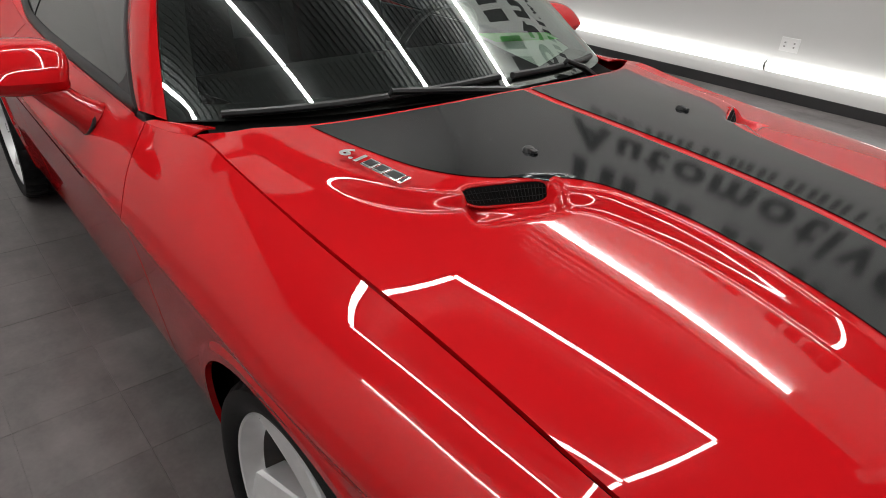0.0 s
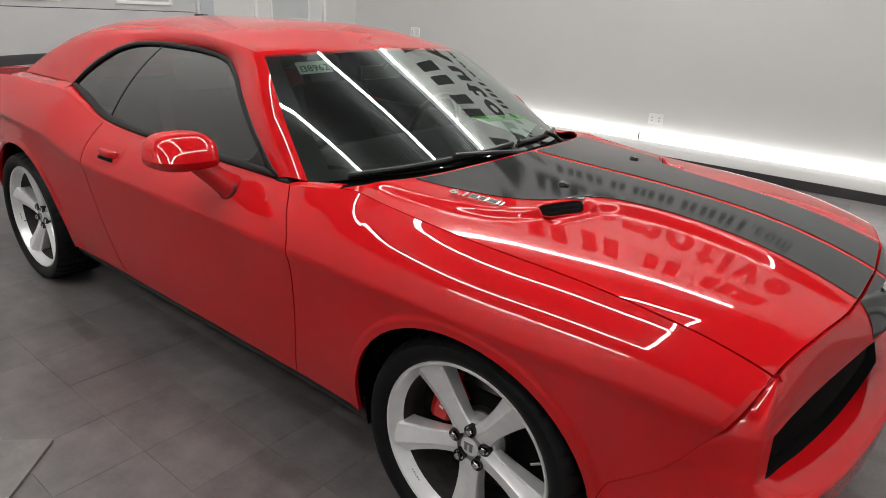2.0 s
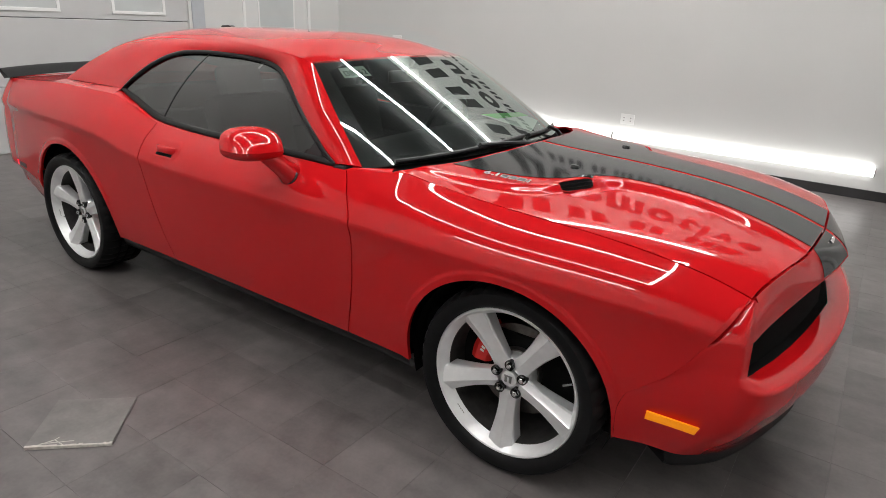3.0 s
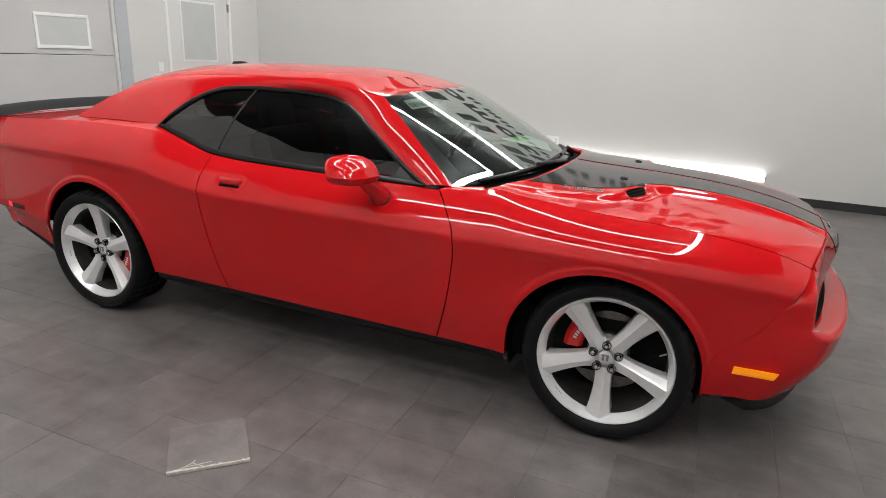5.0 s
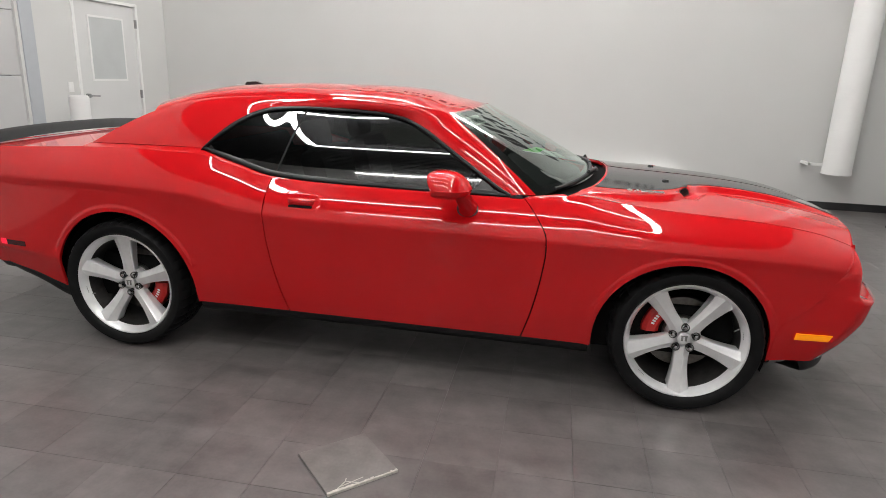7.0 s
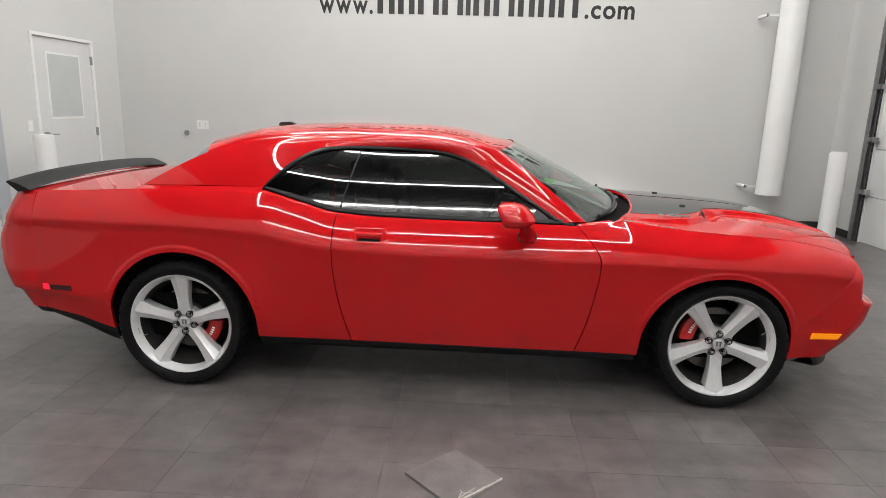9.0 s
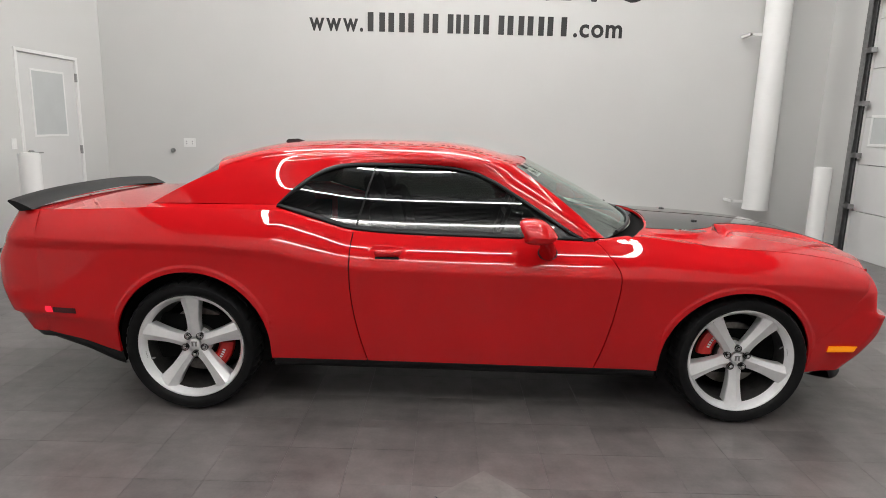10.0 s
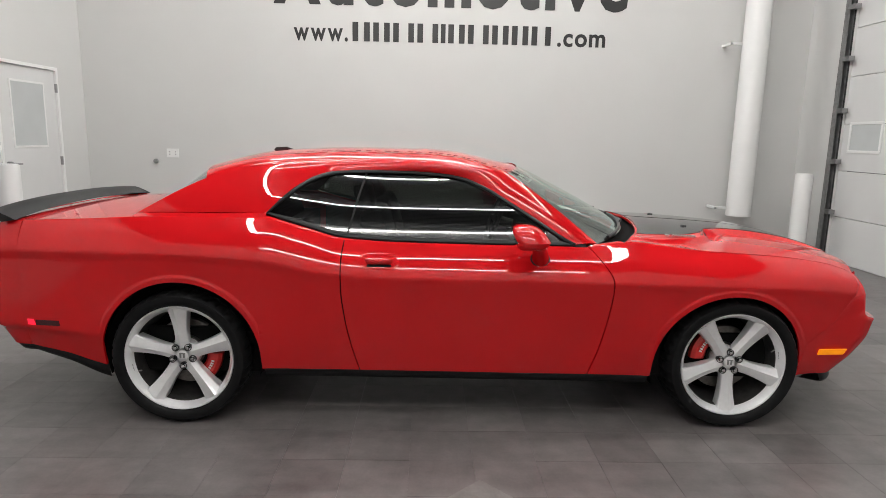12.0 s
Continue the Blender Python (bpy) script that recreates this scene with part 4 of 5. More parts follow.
def hood_frame(x, y, toward):
    """A pose on the bonnet whose x axis runs toward a plan direction and z axis stands on the surface."""
    p = hood_point(x, y)
    du = hood_point(x + 0.02, y) - hood_point(x - 0.02, y)
    dv = hood_point(x, y + 0.02) - hood_point(x, y - 0.02)
    n = du.cross(dv).normalized()
    a = (du.normalized() * toward[0] + dv.normalized() * toward[1]).normalized()
    b = n.cross(a).normalized()
    m = Matrix((a, b, n)).transposed().to_4x4()
    m.translation = p
    return m


# bonnet pins
for side in (-1, 1):
    m = hood_frame(1.385, side * 0.296, (1, 0))
    bm = bmesh.new()
    lathe(bm, [(0.014, 0.000), (0.013, 0.006), (0.009, 0.011), (0.0005, 0.012)], 20)
    for v in bm.verts:
        v.co = Vector((v.co.x, -v.co.z, v.co.y))
    add_box(bm, (-0.004, -0.007, 0.002), (0.022, 0.007, 0.010), 0.003)
    pin = smooth(part("washer_jet", bm, BLACK, car, "small black washer jet on the bonnet"))
    pin.matrix_local = m

# intakes: a black slot in the step of the raised middle, with mesh in it
for side in (-1, 1):
    top = [np.array((1.413, 0.524, 1.002)), np.array((1.482, 0.345, 1.004))]
    low = [np.array((1.440, 0.513, 0.967)), np.array((1.506, 0.362, 0.967))]
    P, face = [], []
    for u in np.linspace(0, 1, 25):
        bend = 1 - abs(2 * u - 1) ** 7
        t3, l3 = top[0] + (top[1] - top[0]) * u, low[0] + (low[1] - low[0]) * u
        mid, half = (t3 + l3) / 2, (t3 - l3) / 2 * (0.45 + 0.55 * bend)
        face.append([mid - half * v for v in np.linspace(-1, 1, 7)])
    P = np.array(face)
    front = np.array((0.0045, 0.002, 0.004))
    sheet("hood_intake", P + front, CAVITY, car, side, 0.004, inward=(1.3, 0.2, 0.9), label="black mesh intake in the bonnet")
    rimbm = bmesh.new()
    g = P + front
    ring = [g[k, 0] for k in range(25)] + [g[24, k] for k in range(1, 7)] + [g[k, 6] for k in range(23, -1, -1)] + [g[0, k] for k in range(5, 0, -1)]
    tube(rimbm, [(x, side * y, z) for x, y, z in ring], 0.0028, 6, True)
    smooth(part("intake_rim", rimbm, PAINT, car), 60)
    bm = bmesh.new()
    for i in range(1, 24):
        a, b2 = g[i, 1] + front * 0.3, g[i, 5] + front * 0.3
        rod(bm, (a[0], side * a[1], a[2]), (b2[0], side * b2[1], b2[2]), 0.0009, 4)
    for k in (2, 4):
        tube(bm, [(q[0], side * q[1], q[2]) for q in (g[i, k] + front * 0.3 for i in range(1, 24, 2))], 0.0009, 4)
    tagged(part("intake_mesh", bm, SEAL, car), kind="stuff")

# badge: the figures, then plain chrome bars
for side in (-1,):
    badge = new("engine_badge")
    badge.parent = car
    d = Vector((0.175, 0.020)).normalized()
    m = hood_frame(1.160, -0.614, (d.x, d.y))
    badge.matrix_local = m @ Matrix.Translation((0, -0.006, 0.003))
    badge["label"] = "chrome engine badge with black-filled letters"
    lettering("6.1", 0.060, 0.044, CHROME, badge, pose(0, 0, 0.005), 0.0016, 0.010)
    x = 0.070
    for w in (0.030, 0.027, 0.036, 0.010):
        bm = bmesh.new()
        add_box(bm, (x, 0, -0.002), (x + w, 0.031, 0.010), 0.002)
        bar = part("badge_bar", bm, CHROME, badge)
        bm = bmesh.new()
        add_box(bm, (x + 0.0035, 0.005, 0.009), (x + w - 0.0035, 0.026, 0.0106), 0.0005)
        part("badge_fill", bm, BLACK, badge)
        x += w + 0.004


# door mirrors
for side in (-1, 1):
    P = []
    for i in range(33):
        th = -math.pi / 2 + math.pi * i / 32
        row = []
        for j in range(41):
            ph = 2 * math.pi * j / 40
            ex = lambda v, e: math.copysign(abs(v) ** e, v)
            cx, sx = ex(math.cos(th), 0.55), ex(math.sin(th), 0.75)
            fx, fz = ex(math.cos(ph), 0.70), ex(math.sin(ph), 0.70)
            h = (0.080 if fz > 0 else 0.044) * fz * cx
            x = 0.340 + (0.092 if fx > 0 else 0.076) * fx * cx - 0.02 * math.sin(th) - 0.62 * max(0, h) + 0.25 * min(0, h)
            z = 1.032 + h + 0.004 * math.sin(th)
            row.append((x, 1.030 + 0.106 * sx - 0.40 * max(0, h) + 0.25 * min(0, h), z))
        P.append(row)
    shell = sheet("mirror", P, PAINT, car, side, 0, inward=(0.33, 1.025, 1.045), label="red door mirror")
    bm = bmesh.new()
    bmesh.ops.create_uvsphere(bm, u_segments=24, v_segments=12, radius=1)
    for v in bm.verts:
        v.co = Vector((0.262 + v.co.x * 0.006, side * (1.025 + v.co.y * 0.085), 1.043 + v.co.z * 0.052))
    smooth(part("mirror_glass", bm, CHROME, shell))
    bm = bmesh.new()
    tube(bm, [(0.366, side * 0.995, 1.018), (0.385, side * 0.970, 0.994), (0.396, side * 0.940, 0.965), (0.403, side * 0.915, 0.942), (0.406, side * 0.892, 0.922)], [0.033, 0.036, 0.038, 0.042, 0.050], 20)
    smooth(part("mirror_arm", bm, PAINT, shell), 50)
    bm = bmesh.new()
    tube(bm, [(0.406 + 0.047 * math.cos(2 * math.pi * k / 24), side * (0.905 - 0.016 * math.sin(2 * math.pi * k / 24)), 0.921 + 0.034 * math.sin(2 * math.pi * k / 24)) for k in range(24)], 0.005, 6, True)
    part("mirror_gasket", bm, BLACK, shell)
    # small black corner of the window behind the mirror
    bm = bmesh.new()
    prism(bm, [(0.53, 0.990), (0.40, 0.990), (0.44, 1.02), (0.46, 1.06)], lambda x, z, d: (x, side * (float(cabin_y(np.array(x), np.array(z))) - 0.004 - d), z), 0.006)
    part("window_corner", bm, BLACK, car)

# door handles
for side in (-1, 1):
    def on_side(x, z, out=0.0):
        return (x, side * (float(side_y(np.array(x), np.array(z))) + out), z)
    bm = bmesh.new()
    ring = [(-0.425 + a, 0.902 + b) for a, b in rounded(0.036, 0.205, 0.084)]
    lo = [bm.verts.new(on_side(x, z, 0.0015)) for x, z in ring]
    inn = [bm.verts.new(on_side(-0.425 + (x + 0.425) * 0.90, 0.902 + (z - 0.902) * 0.82, 0.004)) for x, z in ring]
    dip = [bm.verts.new(on_side(-0.425 + (x + 0.425) * 0.82, 0.902 + (z - 0.902) * 0.66, 0.0022)) for x, z in ring]
    for A2, B2 in ((lo, inn), (inn, dip)):
        for k in range(len(ring)):
            bm.faces.new((A2[k], A2[(k + 1) % len(ring)], B2[(k + 1) % len(ring)], B2[k]))
    bm.faces.new(dip)
    bmesh.ops.recalc_face_normals(bm, faces=bm.faces)
    plate = smooth(part("handle_plate", bm, PAINT, car), 60)
    # flat near-black strip under the grip: shade of the finger recess given as colour
    bm = bmesh.new()
    for z0, z1 in ((0.872, 0.884),):
        ring = [(-0.425 + a, (z0 + z1) / 2 + b) for a, b in rounded(0.005, 0.125, z1 - z0, 3)]
        bm.faces.new([bm.verts.new(on_side(x, z, 0.0045)) for x, z in ring])
    part("handle_shade", bm, CAVITY, plate)
    P = []
    for i in range(17):
        u = i / 16
        x = -0.495 + 0.140 * u
        bow = 0.020 * math.sin(math.pi * min(1, max(0, u))) ** 0.5 + 0.004
        yb = float(side_y(np.array(x), np.array(0.90)))
        P.append([(x, yb + bow * k, 0.900 + h) for k, h in ((0.0, 0.016), (0.7, 0.016), (1.0, 0.010), (1.0, -0.010), (0.7, -0.016), (0.0, -0.016))])
    sheet("door_handle", P, PAINT, plate, side, 0, inward=(-0.425, 0.92, 0.9))

# side marker lamps
for side in (-1, 1):
    for name, x0, x1, z0, z1, slant, mat, lab in (("front_marker", 1.955, 2.103, 0.405, 0.438, 0.012, AMBER, "amber side marker lamp"), ("rear_marker", -2.268, -2.226, 0.518, 0.548, -0.012, REDLENS, "lit red side marker lamp"), ("rear_reflector", -2.223, -2.092, 0.518, 0.546, -0.004, DARKLENS, "dark red reflector beside the marker lamp")):
        P = []
        for x in np.linspace(x0, x1, 20):
            row = []
            for z in np.linspace(z0, z1, 6):
                xx = x + slant * (z - z0) / (z1 - z0) * (1 if x > (x0 + x1) / 2 else 0.3)
                if x0 > 0:
                    k = NOSE[:, np.argmin(np.abs(NOSE[-1, :, 2] - z))]
                    y = float(np.interp(-xx, -k[:, 0], k[:, 1])) if xx > 1.88 else float(side_y(np.array(xx), np.array(z)))
                else:
                    y = float(side_y(np.array(xx), np.array(z)))
                row.append((xx, y + 0.004, z))
            P.append(row)
        sheet(name, P, mat, car, side, 0.006, inward=(0, 0, 0.45), label=lab)

# nose emblem, antenna, wipers, cowl
k = NOSE[:, -5]
ym = 0.066
p = Vector((float(np.interp(ym, k[:, 1], k[:, 0])) + 0.002, -ym, float(np.interp(ym, k[:, 1], k[:, 2])) + 0.002))
em = new("nose_emblem")
em.parent = car
em["label"] = "small chrome script emblem on the nose"
em.matrix_local = Matrix.Translation(p) @ pose(0, 0, 0, 0, 48, 0)
for y0, w, hgt in ((-0.036, 0.018, 0.014), (-0.015, 0.013, 0.011), (0.001, 0.015, 0.014), (0.019, 0.015, 0.011)):
    bm = bmesh.new()
    add_box(bm, (-hgt / 2, y0, -0.002), (hgt / 2, y0 + w, 0.005), 0.002)
    part("emblem_bar", bm, CHROME, em)
bm = bmesh.new()
P = [[(x + 0.0, w * h, float(crown_z(-1.10)) + z) for w in (-1, -0.5, 0.5, 1)] for x, h, z in ((-1.165, 0.018, 0.0), (-1.15, 0.020, 0.014), (-1.09, 0.019, 0.018), (-1.045, 0.010, 0.004))]
bm.free()
sheet("roof_antenna", P, BLACK, car, 1, 0.02, inward=(-1.1, 0, 1.2), label="small black roof antenna")

P = []
for w in np.linspace(-1, 1, 49):
    y = 0.745 * w
    x0 = float(hood_back(abs(y))) + 0.01
    low = glass_point(y / FOOT_Y, 0)
    zb = float(hood_z(np.array(x0), np.array(y))) - 0.028
    P.append([(x0 + 0.03, y, zb), (low[0] + 0.5 * (x0 - low[0]), y, zb - 0.012), (low[0] - 0.03, y * 0.99, low[2] - 0.012)])
sheet("cowl", P, CAVITY, car, 1, 0, inward=(1.0, 0, 0.5), label="black plastic cowl under the wipers")


def on_glass(u, v, up=0.0):
    """A place on the windscreen: u from -1 (right side) to 1, v from its foot to its top."""
    i = (u + 1) / 2 * 48
    j = v * 25
    i0, j0 = min(int(i), 47), min(int(j), 24)
    a, b = i - i0, j - j0
    p = (1 - a) * (1 - b) * W[i0, j0] + a * (1 - b) * W[i0 + 1, j0] + (1 - a) * b * W[i0, j0 + 1] + a * b * W[i0 + 1, j0 + 1]
    return Vector(p) + Vector((0.55, 0, 0.83)) * up


for u0, u1, v0, v1, pv in ((-0.88, 0.00, 0.012, 0.055, 0.05), (0.06, 0.70, 0.05, 0.05, 0.60)):
    bm = bmesh.new()
    pts = [on_glass(u0 + (u1 - u0) * k / 12, v0 + (v1 - v0) * k / 12, 0.010) for k in range(13)]
    tube(bm, pts, 0.0095, 8)
    wiper = part("wiper", bm, BLACK, car, "black wiper resting on the windscreen")
    bm = bmesh.new()
    mid = pts[6] + Vector((0.012, 0, 0.016))
    foot = Vector((float(hood_back(0.74 * abs(pv))) - 0.045, 0.74 * pv, 1.01 - 0.05 * pv * pv))
    steps = [foot, foot + Vector((-0.005, 0, 0.014)), (foot + mid) / 2 + Vector((0.008, 0, 0.012)), mid, pts[6]]
    tube(bm, steps, [0.014, 0.013, 0.010, 0.008, 0.006], 8)
    part("wiper_arm", bm, BLACK, wiper)

# papers inside the windscreen
bm = bmesh.new()
q = [on_glass(u, v, -0.012) for u, v in ((-0.84, 0.935), (-0.64, 0.94), (-0.64, 0.83), (-0.84, 0.825))]
bm.faces.new([bm.verts.new(p) for p in q])
bmesh.ops.solidify(bm, geom=bm.faces[:], thickness=0.001)
sticker = tagged(part("paper_label", bm, PAPER), "pale green paper label with handwritten stock number behind windscreen", "label")
ax = (q[2] - q[3]).normalized()
up = (q[0] - q[3]).normalized()
nz = ax.cross(up).normalized()
m = Matrix((ax, up, nz)).transposed().to_4x4()
m.translation = q[3] + ax * 0.012 + up * 0.012 + nz * 0.002
lettering("138962", (q[2] - q[3]).length - 0.024, 0.055, INK, sticker, m, 0.0, 0.001)
bm = bmesh.new()
ring = [(0.58, 0.30, 1.075), (0.66, 0.58, 1.072), (0.80, 0.54, 1.050), (0.90, 0.28, 1.035), (0.72, 0.27, 1.062)]
bm.faces.new([bm.verts.new(p) for p in ring])
bmesh.ops.solidify(bm, geom=bm.faces[:], thickness=0.001)
tagged(part("paper_sheet", bm, PAPER), "pale paper sheet lying on the dashboard", "paper")
bm = bmesh.new()
bm.faces.new([bm.verts.new(p) for p in ((0.58, 0.30, 1.079), (0.66, 0.58, 1.076), (0.73, 0.565, 1.066), (0.68, 0.30, 1.068))])
bmesh.ops.solidify(bm, geom=bm.faces[:], thickness=0.001)
tagged(part("paper_slip", bm, GREEN), "bright green paper slip lying on the dashboard", "paper")

# cabin inside
for side in (-1, 1):
    bm = bmesh.new()
    add_box(bm, (-0.98, side * 0.822 - 0.014, 0.70), (0.66, side * 0.822 + 0.014, 0.988), 0.008)
    part("door_card", bm, CLOTH, car)
P = [[(x, h * w, z - 0.02 * w * w) for w in np.linspace(-1, 1, 13)] for x, h, z in ((0.95, 0.38, 1.00), (0.88, 0.52, 1.015), (0.78, 0.64, 1.030), (0.60, 0.71, 1.045), (0.48, 0.74, 1.03), (0.42, 0.74, 0.95), (0.44, 0.74, 0.70))]
sheet("dashboard", P, CLOTH, car, 1, 0.0, inward=(0.7, 0, 0.6))
bm = bmesh.new()
tube(bm, [(0.30 + 0.06 * math.sin(2 * math.pi * k / 32), 0.37 + 0.185 * math.cos(2 * math.pi * k / 32), 0.97 + 0.175 * math.sin(2 * math.pi * k / 32)) for k in range(32)], 0.016, 8, True)
rod(bm, (0.30, 0.20, 0.96), (0.30, 0.54, 0.96), 0.016, 8)
rod(bm, (0.30, 0.37, 0.96), (0.46, 0.37, 0.92), 0.035, 12)
part("steering_wheel", bm, BLACK, car)
for y in (-0.38, 0.38):
    bm = bmesh.new()
    add_box(bm, (-0.42, y - 0.25, 0.50), (0.10, y + 0.25, 0.66), 0.05)
    add_box(bm, (-0.52, y - 0.25, 0.60), (-0.36, y + 0.25, 1.13), 0.06, rot=pose(0, 0, 0, 0, -14, 0))
    seat = smooth(part("seat", bm, CLOTH, car))
    bm = bmesh.new()
    add_box(bm, (-0.60, y - 0.13, 1.10), (-0.50, y + 0.13, 1.27), 0.04, rot=pose(0, 0, 0, 0, -14, 0))
    smooth(part("headrest", bm, CLOTH, seat))
bm = bmesh.new()
add_box(bm, (-1.25, -0.60, 0.60), (-1.05, 0.60, 1.10), 0.05, rot=pose(0, 0, 0, 0, -20, 0))
add_box(bm, (-1.15, -0.60, 0.45), (-0.70, 0.60, 0.62), 0.05)
smooth(part("rear_seat", bm, CLOTH, car))
box("cabin_floor", (-1.2, -0.82, 0.42), (1.0, 0.82, 0.48), CAVITY, car)
bm = bmesh.new()
add_box(bm, (0.27, -0.12, 1.235), (0.295, 0.12, 1.295), 0.012)
rod(bm, (0.29, 0, 1.28), (0.345, 0, 1.345), 0.010, 8)
part("inside_mirror", bm, BLACK, car)
P = [[(x, 0.545 * w, z - 0.035 - 0.07 * w**4) for w in np.linspace(-1, 1, 9)] for x, z in ((-1.25, 1.38), (-0.8, 1.435), (-0.3, 1.44), (0.1, 1.42), (0.28, 1.40))]
sheet("headlining", P, CLOTH, car, 1, 0, inward=(-0.4, 0, 2))


# ---------------------------------------------------------------- the hall: fittings
sign = thing("wall_sign", "large black dealership lettering on the white wall", "sign", at=(0, YN, 0))
lettering("Automotive", 4.92, 0.90, SIGNMAT, sign, pose(-2.36, -0.004, 3.335, 90, 0, 0), 0.035, 0.008)
lettering("www.", 0.75, 0.35, SIGNMAT, sign, pose(-2.09, -0.004, 2.825, 90, 0, 0), 0.008, 0.008)
lettering(".com", 0.68, 0.35, SIGNMAT, sign, pose(1.595, -0.004, 2.825, 90, 0, 0), 0.008, 0.008)


def name_bars(x, z, w, h, stroke):
    """Plain upright bars in the place of one letter of a name: two, or one where it is narrow."""
    spots = (x,) if w < 2.2 * stroke else (x + 0.12 * stroke, x + w - 1.12 * stroke)
    for x0 in spots:
        box("name_bar", (x0, -0.008, z), (x0 + min(stroke, w), 0.001, z + h), SIGNMAT, sign, 0.002)


x = -1.285
for w in (0.26, 0.25, 0.31, 0.31, 0.065, 0.25, 0.31, 0.25, 0.25, 0.29):
    name_bars(x, 2.825, w, 0.255, 0.080)
    x += w + 0.028
x = -2.36
for w in (0.83, 0.85, 1.04, 1.04, 0.23, 0.58):
    name_bars(x, 4.20, w, 0.77, 0.25)
    x += w + 0.072

# man door in the west wall
DX = XW
door_1 = setting(thing("door_1", "white painted steel door with frosted glass panel, closed", "door"))
box("door_leaf", (DX - 0.06, 3.27, 0.01), (DX - 0.015, 4.40, 2.265), DOORMAT, door_1, 0.003)
bm = bmesh.new()
add_box(bm, (DX - 0.06, 3.22, 0), (DX + 0.012, 3.265, 2.31), 0.003)
add_box(bm, (DX - 0.06, 4.405, 0), (DX + 0.012, 4.45, 2.31), 0.003)
add_box(bm, (DX - 0.06, 3.265, 2.27), (DX + 0.012, 4.405, 2.31), 0.003)
part("door_frame", bm, TRIMMAT, door_1)
box("door_glass", (DX - 0.018, 3.515, 1.325), (DX - 0.010, 4.13, 2.075), FROSTED, door_1)
bm = bmesh.new()
for lo, hi in (((3.49, 1.30), (4.155, 1.325)), ((3.49, 2.075), (4.155, 2.10)), ((3.49, 1.325), (3.515, 2.075)), ((4.13, 1.325), (4.155, 2.075))):
    add_box(bm, (DX - 0.018, lo[0], lo[1]), (DX - 0.006, hi[0], hi[1]), 0.002)
part("glass_bead", bm, TRIMMAT, door_1)
for z in (0.25, 1.12, 2.05):
    box("hinge", (DX - 0.02, 4.395, z - 0.055), (DX + 0.016, 4.415, z + 0.055), STEEL, door_1, 0.003)
bm = bmesh.new()
rod(bm, (DX - 0.015, 3.355, 1.12), (DX + 0.03, 3.355, 1.12), 0.026, 16)
rod(bm, (DX + 0.03, 3.355, 1.12), (DX + 0.06, 3.355, 1.12), 0.010, 10)
rod(bm, (DX + 0.06, 3.35, 1.12), (DX + 0.06, 3.49, 1.115), 0.009, 10)
part("lever_handle", bm, STEEL, door_1, "grey steel lever handle")


def sectional_door(name, x, y0, y1, top, face, wins, label, skin=None):
    """A sectional garage door: ribbed panels one above another, with low windows. face: the way it looks."""
    d = setting(thing(name, label, "garage door"))
    n = max(2, round(top / 0.62))
    h = top / n
    for k in range(n):
        bm = bmesh.new()
        add_box(bm, (x - 0.022, y0, k * h + 0.003), (x + 0.022, y1, (k + 1) * h - 0.003), 0.006)
        part("door_section", bm, skin or DOORMAT, d)
    for wy0, wy1, wz0, wz1 in wins:
        bm = bmesh.new()
        e = 0.035
        f0, f1 = x + face * 0.022, x + face * 0.036
        for lo, hi in (((wy0 - e, wz0 - e), (wy1 + e, wz0)), ((wy0 - e, wz1), (wy1 + e, wz1 + e)), ((wy0 - e, wz0), (wy0, wz1)), ((wy1, wz0), (wy1 + e, wz1))):
            add_box(bm, (min(f0, f1), lo[0], lo[1]), (max(f0, f1), hi[0], hi[1]), 0.004)
        w = part("window_frame", bm, TRIMMAT, d)
        box("pane", (x + face * 0.026 - 0.003, wy0, wz0), (x + face * 0.026 + 0.003, wy1, wz1), FROSTED, w)
    return d


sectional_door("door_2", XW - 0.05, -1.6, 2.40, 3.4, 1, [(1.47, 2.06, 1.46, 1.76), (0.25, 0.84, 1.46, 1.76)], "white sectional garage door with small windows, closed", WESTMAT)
sectional_door("door_3", XE + 0.05, -0.2, 4.12, 4.2, -1, [(3.42, 3.95, 1.47, 1.79), (2.2, 2.75, 1.47, 1.79)], "white sectional garage door with small windows, closed")
bm = bmesh.new()
add_box(bm, (XW - 0.02, 2.44, 0), (XW + 0.014, 2.62, 3.4), 0.004)
setting(part("trim_west", bm, material("blue_grey_jamb", (0.42, 0.44, 0.47), 0.5, vary=0.03)), "grey jamb strip beside the garage door", "trim")

# track of the east door
track = thing("door_track", "grey steel roller track beside the garage door", "door track")
bm = bmesh.new()
add_box(bm, (XE - 0.075, 4.14, 0.0), (XE - 0.07, 4.22, 4.6))
add_box(bm, (XE - 0.075, 4.22, 0.0), (XE + 0.002, 4.225, 4.6))
add_box(bm, (XE - 0.025, 4.13, 0.0), (XE - 0.02, 4.22, 4.6))
part("rail", bm, STEEL, track)
box("seal_strip", (XE - 0.012, 4.125, 0), (XE + 0.002, 4.33, 4.2), BASEMAT, track)
for z in (0.66, 1.32, 1.97, 2.62, 3.25, 3.85):
    bm = bmesh.new()
    add_box(bm, (XE - 0.09, 4.02, z - 0.03), (XE - 0.012, 4.16, z + 0.03), 0.004)
    rod(bm, (XE - 0.05, 4.07, z), (XE - 0.05, 4.21, z), 0.022, 12)
    part("roller_bracket", bm, STEEL, track)

